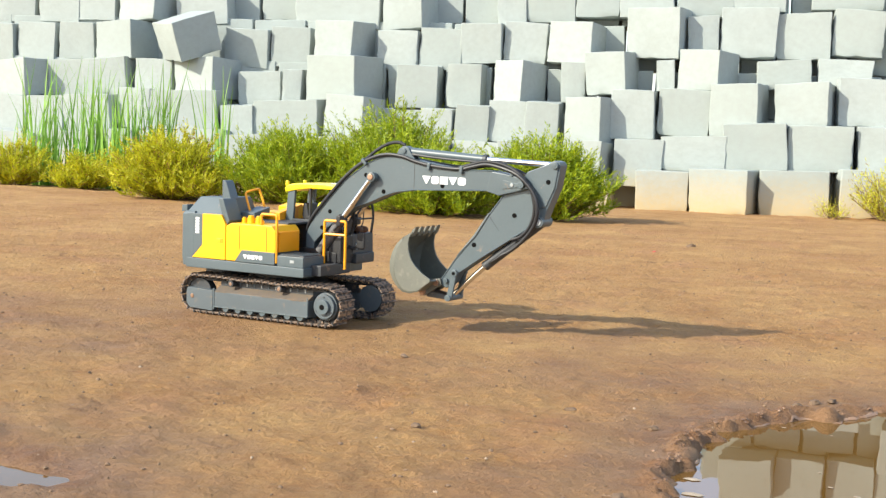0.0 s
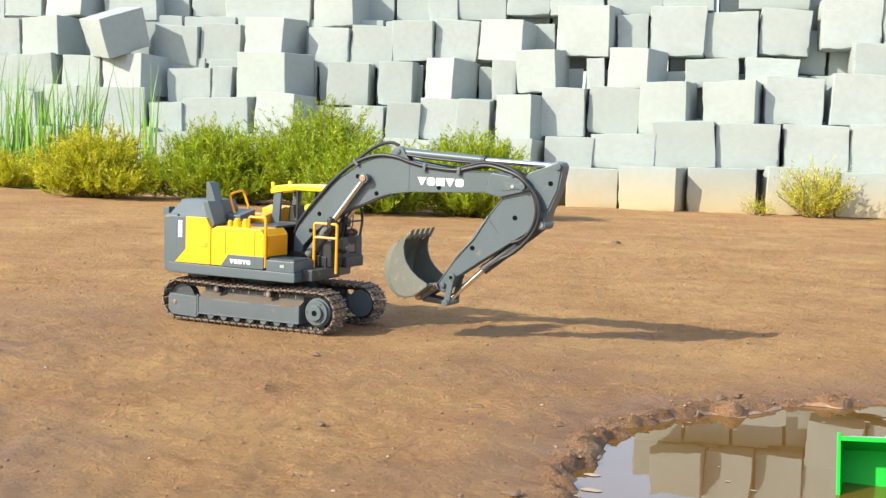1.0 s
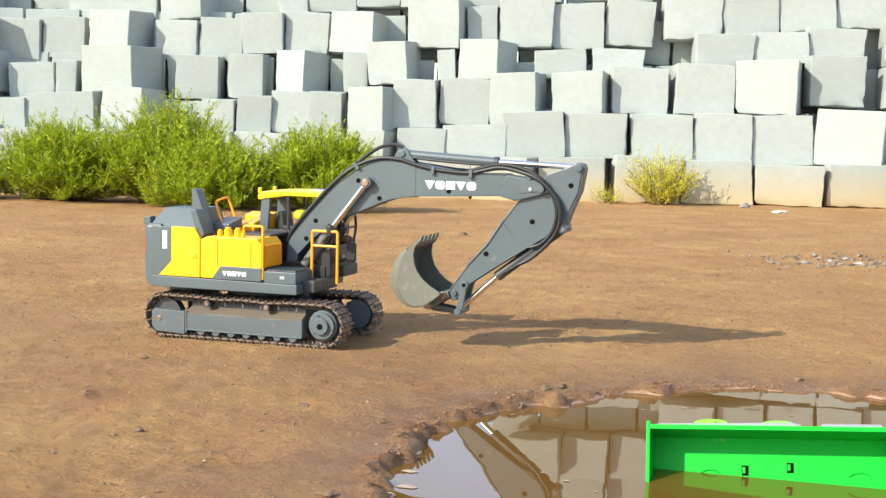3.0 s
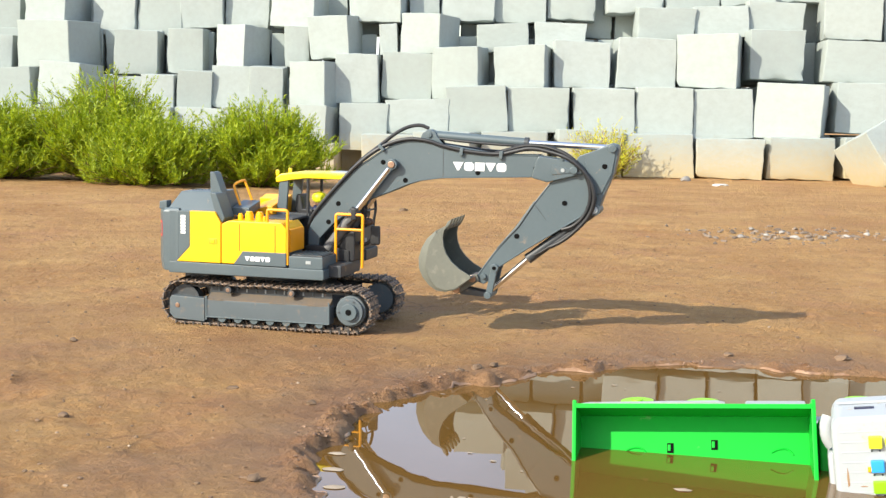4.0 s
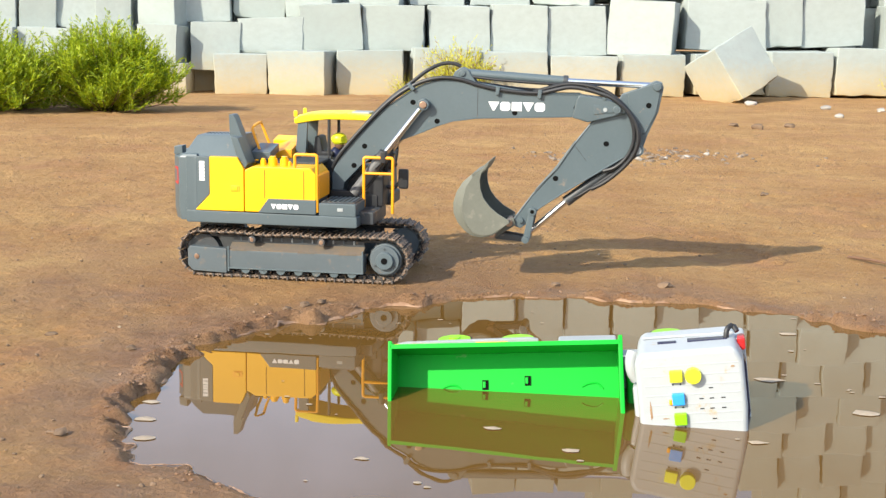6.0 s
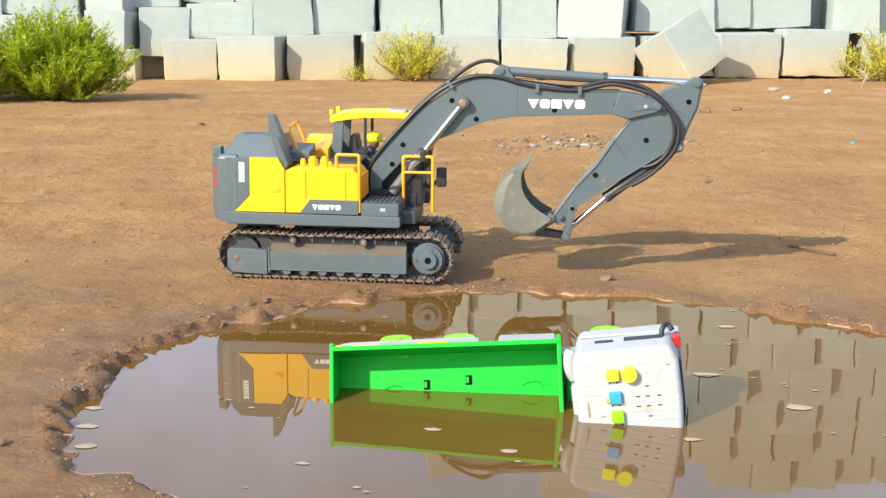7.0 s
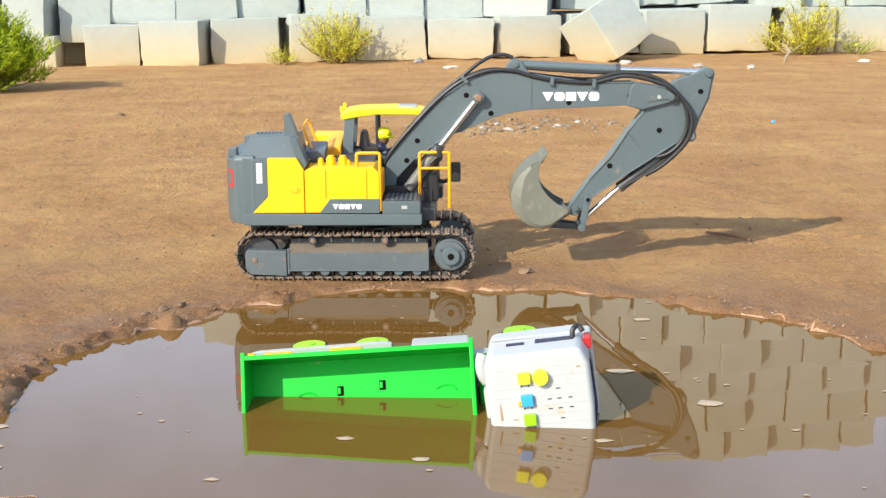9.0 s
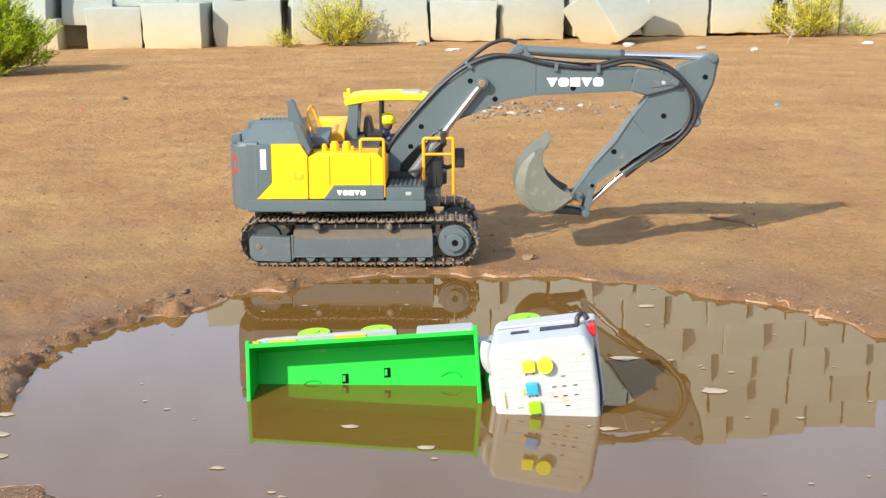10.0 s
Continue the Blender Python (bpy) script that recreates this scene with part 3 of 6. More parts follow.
def build_wall():
    rows = [ROW0_A + ROW0_B, ROW1_A + ROW1_B, ROW2_A + ROW2_B, ROW3_A + ROW3_B, ROW4_A + ROW4_B, ROW5_A + ROW5_B]
    for k, row in enumerate(rows):
        for x, z, w, h, proud in row:
            # a cube that shows its flank stands proud and is turned a little
            yaw = PILE.uniform(-26, -13) if proud else PILE.uniform(-5, 1)
            out = 0.05 if proud else PILE.uniform(-0.014, 0.014)
            block(x, wall_line(x) + 0.10 * k - out, z - 0.005, w * (1.0 if proud else 1.02), h + 0.008, yaw, PILE.uniform(-4.0, 3.0) if k else 0, PILE.uniform(-3, 3) if k else 0)
    # the rest of the heap: above and to the side of those, and one cube further in
    rest = bmesh.new()

    def fill(x, y, z, w, h, yaw, lean=0.0):
        start = len(rest.verts)
        rest.from_mesh(PILE.choice(CUBES))
        rest.verts.ensure_lookup_table()
        m = Matrix.Translation((x, y, z)) @ Euler((0, radians(lean), radians(12.4 + yaw))).to_matrix().to_4x4() @ Matrix.Diagonal((w, 0.20, h, 1))
        for v in rest.verts[start:]:
            v.co = m @ v.co

    for k in range(13):
        last = max((r[0] + r[2] / 2 for r in rows[k]), default=-4.4) + 0.08 if k < 6 else -4.4
        x = last
        z = -0.035 + 0.186 * k
        while x < 3.6:
            w = PILE.uniform(0.19, 0.24)
            if z < heap_top(x + w / 2):
                (fill if k > 4 else block)(x + w / 2, wall_line(x) + 0.10 * k - PILE.uniform(-0.025, 0.05), z, w - 0.008, 0.188, PILE.uniform(-12, -1), PILE.uniform(-2, 2) if k else 0)
            x += w
    # a second layer, one cube further in, closes the gaps
    for k in range(8):
        x = -4.6
        while x < 3.0:
            w = PILE.uniform(0.20, 0.24)
            if -0.04 + 0.186 * k < heap_top(x + w / 2) - 0.12:
                fill(x + w / 2, wall_line(x) + 0.10 * k + 0.225, -0.04 + 0.186 * k, w - 0.006, 0.183, PILE.uniform(-3, 3))
            x += w
    tagged(link_mesh("concrete_heap", rest, CONCRETE, smooth=24), "inner and upper cubes of the concrete heap", "concrete heap", kind="stuff")
    # two cubes tumbled down: one leans on the foot of the heap, one shows its top
    fallen = block(0.0, 0.0, 0.0, 0.25, 0.19)
    turn = Matrix.Rotation(radians(-7), 4, "Z") @ Matrix.Rotation(radians(-32), 4, "Y") @ Matrix.Rotation(radians(41), 4, "Z")
    fallen.matrix_basis = Matrix.Translation((0.672, 3.74, 0.083)) @ turn @ Matrix.Diagonal((0.21, 0.21, 0.215, 1)) @ Matrix.Translation((0, -0.5, -0.5))
    block(0.70, wall_line(0.70) + 0.02, -0.021, 0.30, 0.16)
    block(-3.25, 3.33, 0.500, 0.185, 0.165, -42, 4, 20)


build_wall()

# ---- the toy excavator ----
# its own space: x forward, y from its near flank (0) to the far one (0.155), z up from the earth
PITCH, SHOES = 0.01022, 53
END_R, REAR_X, FRONT_X, AXLE_Z = 0.0225, -0.0985, 0.1015, 0.0256
STRAIGHT = FRONT_X - REAR_X
LOOP = 2 * STRAIGHT + 2 * math.pi * END_R


def on_loop(s):
    """Place and turn of a shoe s metres along the track: forward on top, back along the earth."""
    s = s % LOOP
    if s < STRAIGHT:
        sag = -0.0022 * math.sin(math.pi * s / STRAIGHT) ** 2 * (0.6 + 0.4 * math.cos(6 * math.pi * s / STRAIGHT))
        return REAR_X + s, AXLE_Z + END_R + sag, 0.0
    s -= STRAIGHT
    if s < math.pi * END_R:
        a = s / END_R
        return FRONT_X + END_R * math.sin(a), AXLE_Z + END_R * math.cos(a), math.degrees(a)
    s -= math.pi * END_R
    if s < STRAIGHT:
        return FRONT_X - s, AXLE_Z - END_R, 180.0
    a = (s - STRAIGHT) / END_R
    return REAR_X - END_R * math.sin(a), AXLE_Z - END_R * math.cos(a), 180 + math.degrees(a)


def shoe_mesh():
    """One shoe: a plate with a tall and a low bar across it and link ears inside."""
    w = 0.0155
    bm = box(-0.0047, 0.0047, -w, w, -0.0004, 0.0014, 0.0003)
    box(-0.0044, -0.0026, -w, w, 0.0012, 0.0034, 0.0003, bm)
    box(0.0006, 0.0018, -w, w, 0.0012, 0.0024, 0.0002, bm)
    for y in (-0.0052, 0.0052):
        box(-0.0040, 0.0040, y - 0.0012, y + 0.0012, -0.0034, 0.0, 0.0002, bm)
    me = bpy.data.meshes.new("track_shoe")
    bm.to_mesh(me)
    bm.free()
    me.materials.append(SHOE)
    return me


def pin(x, z, y0, y1, r, parent, mat=None, hole=True, name="pin"):
    bm = rod((x, y0, z), (x, y1, z), r, sides=20, bevel=r * 0.18)
    if hole:
        rod((x, y0 - 0.0003, z), (x, y0 + 0.001, z), r * 0.45, sides=6, bm=bm)
    return part(name, bm, mat or GREY, parent)


def print_bars(x, z, letter, height, count, y, parent, name, upright=False):
    """A row of plain white shapes where the maker's print stands."""
    for k in range(count):
        if upright:
            bm = box(x - height / 2, x + height / 2, y - 0.0003, y + 0.0003, z + k * letter * 1.22, z + k * letter * 1.22 + letter, 0)
        else:
            a = x + k * letter * 1.14
            wedge = [(a + letter * 0.42, z), (a + letter * 0.58, z), (a + letter * 1.05, z + height), (a - letter * 0.05, z + height)]
            slab = [(a, z), (a + letter, z), (a + letter, z + height), (a, z + height)]
            bm = prism(slab if k == 2 else wedge if k in (0, 3) else [(a, z + height * 0.2), (a + letter * 0.2, z), (a + letter * 0.8, z), (a + letter, z + height * 0.2), (a + letter, z + height * 0.8),
                       (a + letter * 0.8, z + height), (a + letter * 0.2, z + height), (a, z + height * 0.8)], y - 0.0003, y + 0.0003, 0)
        part(name, bm, WHITE_PRINT, parent, "plain white printed mark")


def build_track(ex, y_mid, side):
    """One crawler; side is -1 for the near one, whose outer face looks to -y."""
    out = y_mid + side * 0.0165
    frame_part = part("track_frame", prism([(-0.068, 0.0098), (0.079, 0.0098), (0.0792, 0.0300), (-0.068, 0.0300)],
                                           min(out, y_mid + side * 0.002), max(out, y_mid + side * 0.002), 0.0012), FRAME_GREY, ex, "dusty grey side frame of the crawler")
    # the sloped sill on top of the frame, where dust lies
    ledge = bmesh.new()
    ends = []
    for x in (-0.067, 0.0775):
        ends.append([ledge.verts.new((x, y_mid + side * d, z)) for d, z in ((0.0162, 0.0295), (0.0162, 0.0305), (0.0040, 0.0365), (0.0040, 0.0295))])
    ledge.faces.new(ends[0])
    ledge.faces.new(ends[1][::-1])
    for k in range(4):
        ledge.faces.new((ends[0][k], ends[1][k], ends[1][(k + 1) % 4], ends[0][(k + 1) % 4]))
    bmesh.ops.recalc_face_normals(ledge, faces=ledge.faces)
    part("ledge", ledge, LEDGE_DUST, frame_part, "ledge under a layer of brown dust")
    part("inner_wall", box(-0.066, 0.077, y_mid + side * 0.003 - 0.001, y_mid + side * 0.003 + 0.001, 0.0300, 0.0440, 0.0004), DARK, frame_part)
    for k in range(12):
        x = -0.058 + 0.0112 * k
        part("slot", box(x, x + 0.0016, y_mid + side * 0.0040, y_mid + side * 0.0048, 0.0385, 0.0425, 0), PALE if k % 2 else FRAME_GREY, frame_part)
    for x0, x1 in ((-0.064, -0.047), (0.008, 0.027), (0.052, 0.071)):
        lip = y_mid + side * 0.0168
        part("dust_lip", prism([(x0, 0.0292), (x1, 0.0292), (x1 - 0.001, 0.0312), ((x0 + x1) / 2, 0.0304), (x0 + 0.001, 0.0316)], min(lip, out), max(lip, out) + 0.0002, 0), LEDGE_DUST, frame_part)
    edge = out + side * 0.0008
    part("trim", box(-0.067, 0.0785, min(out, edge), max(out, edge), 0.0098, 0.0112, 0.0003), GREY, frame_part)
    part("trim", box(0.0768, 0.0785, min(out, edge), max(out, edge), 0.0098, 0.0345, 0.0003), GREY, frame_part)
    part("trim", box(-0.0685, -0.0665, min(out, edge), max(out, edge), 0.0070, 0.0340, 0.0003), GREY, frame_part)
    cover = part("idler_cover", prism([(-0.107, 0.006), (-0.0695, 0.0045), (-0.0695, 0.031), (-0.110, 0.0325), (-0.1125, 0.029), (-0.1125, 0.012)],
                                      min(out, y_mid + side * 0.006), max(out, y_mid + side * 0.006), 0.001), FRAME_GREY, ex)
    pin(-0.1025, 0.0215, out + side * 0.0008, out - side * 0.002, 0.0028, cover, BOLT, name="screw")
    part("idler", rod((REAR_X, y_mid - 0.006, AXLE_Z), (REAR_X, y_mid + 0.006, AXLE_Z), 0.0185, sides=32, bevel=0.001), DARK, ex)
    # driven sprocket at the front end
    bm = rod((0, side * 0.0125, 0), (0, -side * 0.008, 0), 0.0172, sides=36, bevel=0.0012)
    rod((0, side * 0.0165, 0), (0, side * 0.012, 0), 0.0150, sides=36, bevel=0.0008, bm=bm)
    pegs = []
    for k in range(14):
        a = 2 * math.pi * k / 14
        pegs.append(rod((0.0165 * math.cos(a), 0.0045, 0.0165 * math.sin(a)), (0.0165 * math.cos(a), -0.0045, 0.0165 * math.sin(a)), 0.0028, sides=8))
    wheel = part("sprocket", bm, FRAME_GREY, ex)
    wheel.location = (FRONT_X, y_mid, AXLE_Z)
    for peg in pegs:
        part("tooth", peg, DARK, wheel)
    hub = part("hub", rod((0, side * 0.0165, 0), (0, side * 0.0205, 0), 0.0092, sides=28, bevel=0.0008), GREY, wheel)
    part("axle_hole", rod((0, side * 0.0203, 0), (0, side * 0.0209, 0), 0.0034, sides=18), HOLE, wheel)
    for k in range(3):
        a = 0.5 + 2 * math.pi * k / 3
        part("screw", rod((0.012 * math.cos(a), side * 0.0162, 0.012 * math.sin(a)), (0.012 * math.cos(a), side * 0.0172, 0.012 * math.sin(a)), 0.0012, sides=8), DARK, wheel)
    for k in range(7):
        x = -0.049 + 0.0192 * k
        bm = rod((x, y_mid - 0.0160, 0.0098), (x, y_mid + 0.0160, 0.0098), 0.0050, sides=18, bevel=0.0006)
        part("track_roller", bm, GREY, ex)
    for x in (-0.042, 0.033):
        bm = rod((x, y_mid + side * 0.0155, 0.0415), (x, y_mid - side * 0.012, 0.0415), 0.0042, sides=18, bevel=0.0006)
        top = part("top_roller", bm, DARK, ex)
        pin(x, 0.0415, y_mid + side * 0.0158, y_mid + side * 0.013, 0.0022, top, BOLT, name="screw")
    belt = part("track_chain", box(-0.095, 0.098, y_mid - 0.004, y_mid + 0.004, 0.0415, 0.0440, 0.0004), BLACK, ex)
    shoes = []
    me = shoe_mesh()
    for k in range(SHOES):
        ob = new("track_shoe", me)
        ob.parent = belt
        shoes.append((ob, k * LOOP / SHOES, y_mid))
    return shoes, wheel


def build_excavator():
    ex = thing("toy_excavator", "yellow and grey plastic toy excavator on dusty rubber crawlers", "toy excavator")
    near_shoes, near_wheel = build_track(ex, 0.0185, -1)
    far_shoes, far_wheel = build_track(ex, 0.1165, 1)
    # undercarriage
    part("chassis", prism([(-0.060, 0.018), (0.062, 0.018), (0.058, 0.042), (0.035, 0.050), (-0.035, 0.050), (-0.058, 0.042)], 0.034, 0.121, 0.002), DARK, ex)
    part("swing_ring", rod((-0.005, 0.0775, 0.048), (-0.005, 0.0775, 0.0605), 0.040, sides=40, bevel=0.001), BLACK, ex)
    part("travel_motor", box(-0.112, -0.080, 0.045, 0.108, 0.040, 0.058, 0.003), DARK, ex)
    # deck and counterweight
    part("deck", prism([(-0.112, 0.0585), (0.071, 0.0585), (0.072, 0.0605), (0.072, 0.0700), (-0.112, 0.0715), (-0.113, 0.062)], 0.0, 0.155, 0.0012), GREY, ex)
    weight = bmesh.new()
    outline = [(-0.100, 0.0), (-0.118, 0.002), (-0.1285, 0.020), (-0.1325, 0.050), (-0.1325, 0.105), (-0.1285, 0.135), (-0.118, 0.153), (-0.100, 0.155)]
    low = [weight.verts.new((x + 0.002, y, 0.0605)) for x, y in outline]
    mid = [weight.verts.new((x, y, 0.072)) for x, y in outline]
    top = [weight.verts.new((x, y, 0.127)) for x, y in outline]
    crown = [weight.verts.new((x + 0.004 if x < -0.11 else x, 0.0775 + (y - 0.0775) * 0.97, 0.131)) for x, y in outline]
    for a, b in ((low, mid), (mid, top), (top, crown)):
        for k in range(len(outline)):
            weight.faces.new((a[k], b[k], b[(k + 1) % len(outline)], a[(k + 1) % len(outline)]))
    weight.faces.new(low)
    weight.faces.new(crown[::-1])
    bmesh.ops.recalc_face_normals(weight, faces=weight.faces)
    soften(weight, 0.0010)
    cw = part("counterweight", weight, GREY, ex, "grey moulded counterweight")
    for y in (0.030, 0.125):
        part("tail_light", box(-0.1296, -0.127, y - 0.005, y + 0.006, 0.100, 0.114, 0.0003), RED, cw, "red tail light")
        part("tail_light", box(-0.1296, -0.127, y - 0.004, y + 0.004, 0.0735, 0.0785, 0.0003), YELLOW, cw)
    # red reflector bracket on the slanted corner
    slant = Matrix.Translation((-0.1232, 0.011, 0.107)) @ Matrix.Rotation(math.atan2(-0.018, 0.0105), 4, "Z")
    for x0, x1, z0, z1 in ((-0.0060, 0.0060, 0.0065, 0.0090), (-0.0060, 0.0060, -0.0090, -0.0065), (0.0035, 0.0060, -0.0065, 0.0065)):
        mark = box(x0, x1, -0.0005, 0.0010, z0, z1, 0.0001)
        bmesh.ops.transform(mark, matrix=slant, verts=mark.verts)
        part("tail_light", mark, RED, cw, "red reflector")
    part("corner_post", prism([(-0.126, 0.129), (-0.1165, 0.129), (-0.1165, 0.1385), (-0.1255, 0.1375)], 0.010, 0.024, 0.0008), GREY, cw)
    part("corner_post", prism([(-0.126, 0.129), (-0.1165, 0.129), (-0.1165, 0.1385), (-0.1255, 0.1375)], 0.131, 0.145, 0.0008), GREY, cw)
    # flank of the tail: grey with print, then the yellow door
    flank = part("tail_panel", prism([(-0.112, 0.0715), (-0.103, 0.0715), (-0.0865, 0.089), (-0.0865, 0.1285), (-0.112, 0.1285)], 0.0004, 0.020, 0.0008), GREY, ex)
    part("tail_panel", prism([(-0.112, 0.0715), (-0.103, 0.0715), (-0.0865, 0.089), (-0.0865, 0.1285), (-0.112, 0.1285)], 0.135, 0.1546, 0.0008), GREY, ex)
    print_bars(-0.0945, 0.103, 0.0029, 0.0058, 6, 0.0003, flank, "printed_mark", True)
    for y0, y1 in ((-0.0004, 0.060), (0.120, 0.1554)):
        door = part("engine_door", prism([(-0.1025, 0.0718), (-0.0490, 0.0718), (-0.0490, 0.1170), (-0.0560, 0.1288), (-0.0862, 0.1288), (-0.0862, 0.0888)], y0, y1, 0.0009), YELLOW, ex, "bright yellow moulded panel")
        if y0 < 0:
            latch = prism([(-0.0632, 0.0925), (-0.0530, 0.0925), (-0.0530, 0.0990), (-0.0632, 0.0990)], -0.0010, 0.001, 0.0005)
            part("latch", latch, ORANGE, door)
            part("latch", box(-0.0605, -0.0560, -0.0016, 0.0, 0.0938, 0.0978, 0.0004), YELLOW, door)
    # pump house in front of it, with caps
    hood = part("side_hood", prism([(-0.0482, 0.0718), (-0.0330, 0.0718), (-0.0260, 0.0800), (0.0265, 0.0800), (0.0285, 0.0880), (0.0285, 0.1130), (0.0225, 0.1195), (-0.0400, 0.1195), (-0.0482, 0.1155)], -0.0002, 0.052, 0.0012), YELLOW, ex, "bright yellow moulded hood with filler caps")
    skirt = part("skirt_panel", prism([(-0.0335, 0.0714), (0.0285, 0.0714), (0.0285, 0.0865), (-0.0225, 0.0865)], -0.0009, 0.050, 0.0006), GREY, hood)
    print_bars(-0.0195, 0.0760, 0.0053, 0.0052, 5, -0.0011, skirt, "printed_mark")
    for x in (-0.0265, 0.0155):
        part("joint", box(x - 0.0003, x + 0.0003, -0.0006, 0.001, 0.0868, 0.1165, 0), SEAM, hood)
    # forward face of the yellow hood, its shade painted in as orange
    part("hood_front", prism([(0.0285, 0.0870), (0.0312, 0.0870), (0.0312, 0.1115), (0.0285, 0.1130)], 0.006, 0.048, 0.0006), ORANGE, hood)
    for x, r, h in ((-0.0330, 0.0026, 0.0072), (-0.0225, 0.0042, 0.0098), (-0.0100, 0.0040, 0.0098), (-0.0045, 0.0020, 0.0050)):
        bm = rod((x, 0.018, 0.118), (x, 0.018, 0.1195 + h * 0.75), r * 1.15, sides=20, bevel=0.0004)
        rod((x, 0.018, 0.1195 + h * 0.7), (x, 0.018, 0.1195 + h), r * 0.85, sides=20, bevel=0.0006, bm=bm)
        part("filler_cap", bm, YELLOW, hood)
    part("tread_plate", box(-0.047, 0.022, 0.036, 0.088, 0.1188, 0.1215, 0.0006), DARK, hood)
    # engine cover with the intake fin
    shape = bmesh.new()
    foot = [shape.verts.new(c) for c in ((-0.1150, 0.0040, 0.1270), (-0.0520, 0.0040, 0.1270), (-0.0520, 0.0800, 0.1270), (-0.1150, 0.0800, 0.1270))]
    head = [shape.verts.new(c) for c in ((-0.1055, 0.0220, 0.1490), (-0.0600, 0.0220, 0.1500), (-0.0560, 0.0700, 0.1500), (-0.1055, 0.0700, 0.1490))]
    shape.faces.new(foot[::-1])
    shape.faces.new(head)
    for k in range(4):
        shape.faces.new((foot[k], foot[(k + 1) % 4], head[(k + 1) % 4], head[k]))
    bmesh.ops.recalc_face_normals(shape, faces=shape.faces)
    soften(shape, 0.0006, 1)
    cover = part("engine_cover", shape, GREY, ex, "grey faceted engine cover", 12)
    part("fin", prism([(-0.0700, 0.1480), (-0.0705, 0.1715), (-0.0660, 0.1715), (-0.0640, 0.1690), (-0.0560, 0.1480)], 0.022, 0.040, 0.0005), GREY, cover)
    part("fin", prism([(-0.0640, 0.1500), (-0.0560, 0.1490), (-0.0455, 0.1220), (-0.0490, 0.1160), (-0.0575, 0.1290)], 0.0035, 0.034, 0.0010), GREY, cover)
    for i in range(8):
        for j in range(2):
            part("vent", rod((-0.1010 + 0.0040 * i, 0.045 + 0.008 * j, 0.1470), (-0.1010 + 0.0040 * i, 0.045 + 0.008 * j, 0.1500), 0.0011, sides=8), DARK, cover)
    part("cover_rib", box(-0.0515, -0.0300, 0.040, 0.078, 0.1180, 0.1270, 0.001), GREY, cover)
    part("rear_tray", prism([(-0.0480, 0.1000), (-0.0170, 0.1000), (-0.0170, 0.1190), (-0.0250, 0.1190), (-0.0460, 0.1120)], 0.082, 0.140, 0.0010), ORANGE, ex, "orange plastic tray")
    part("tray_side", box(-0.050, -0.0165, 0.130, 0.153, 0.072, 0.1170, 0.0010), YELLOW, ex)
    # slanted handle on top
    part("top_handle", tube([(-0.0420, 0.052, 0.1180), (-0.0535, 0.052, 0.1480), (-0.0530, 0.055, 0.1510), (-0.0515, 0.081, 0.1500), (-0.0510, 0.084, 0.1470), (-0.0400, 0.084, 0.1180)], 0.0015, rounds=1), ORANGE, ex, "orange wire handle")
    # hand rails
    def rail(x0, x1, z0, z1, y, bar=True, bend=0.0):
        bm = tube([(x0, y + bend, z0 if bar else z1 - 0.016), (x0, y, z1 - 0.006), (x0, y, z1), (x0 + 0.006, y, z1), (x1 - 0.006, y, z1), (x1, y, z1), (x1, y, z1 - 0.006), (x1, y, z0)], 0.0017, rounds=2)
        if bar:
            tube([(x0, y, z1 - 0.017), (x1, y, z1 - 0.017)], 0.0015, bm=bm)
        return part("hand_rail", bm, ORANGE, ex, "orange yellow wire hand rail")
    rail(0.0055, 0.0292, 0.0735, 0.1335, 0.002, bar=False)
    rail(0.0685, 0.1000, 0.0680, 0.1275, 0.049)
    # step beside the boom foot
    step = part("step", box(0.0310, 0.0705, 0.001, 0.046, 0.0700, 0.0835, 0.0012), GREY, ex)
    part("step_tread", box(0.0330, 0.0690, 0.004, 0.044, 0.0835, 0.0848, 0.0004), DARK, step)
    for k in range(7):
        part("tread_rib", box(0.0350 + 0.0048 * k, 0.0372 + 0.0048 * k, 0.005, 0.043, 0.0848, 0.0856, 0.0002), GREY, step)
    part("step_label", box(0.0510, 0.0570, 0.0003, 0.0012, 0.0755, 0.0790, 0.0002), PALE, step)
    part("boom_seat", prism([(0.0300, 0.0715), (0.0820, 0.0715), (0.0820, 0.0860), (0.0600, 0.0900), (0.0300, 0.0900)], 0.056, 0.0655, 0.0010), BLACK, ex)
    part("boom_seat", prism([(0.0200, 0.0715), (0.0820, 0.0715), (0.0820, 0.0900), (0.0640, 0.1020), (0.0200, 0.1020)], 0.0900, 0.0955, 0.0010), BLACK, ex)
    part("front_plate", box(0.068, 0.086, 0.020, 0.096, 0.0600, 0.0735, 0.0015), DARK, ex)
    part("front_box", box(0.0700, 0.0880, 0.0575, 0.085, 0.0735, 0.1080, 0.0020), BLACK, ex)
    settle(ex, SIDE_PARTS, 0)
    before = set(ex.children_recursive)
    build_cab(ex)
    settle([o for o in ex.children_recursive if o not in before], None, 1)
    before = set(ex.children_recursive)
    build_boom(ex)
    settle([o for o in ex.children_recursive if o not in before], None, 2)
    return ex, near_shoes + far_shoes, [near_wheel, far_wheel]


# what belongs to the upper works' full width
SIDE_PARTS = ("deck", "counterweight", "tail", "corner", "engine", "fin", "vent", "cover", "rear_tray", "tray_side", "top_handle", "chassis", "swing", "travel", "printed", "latch", "front_plate")


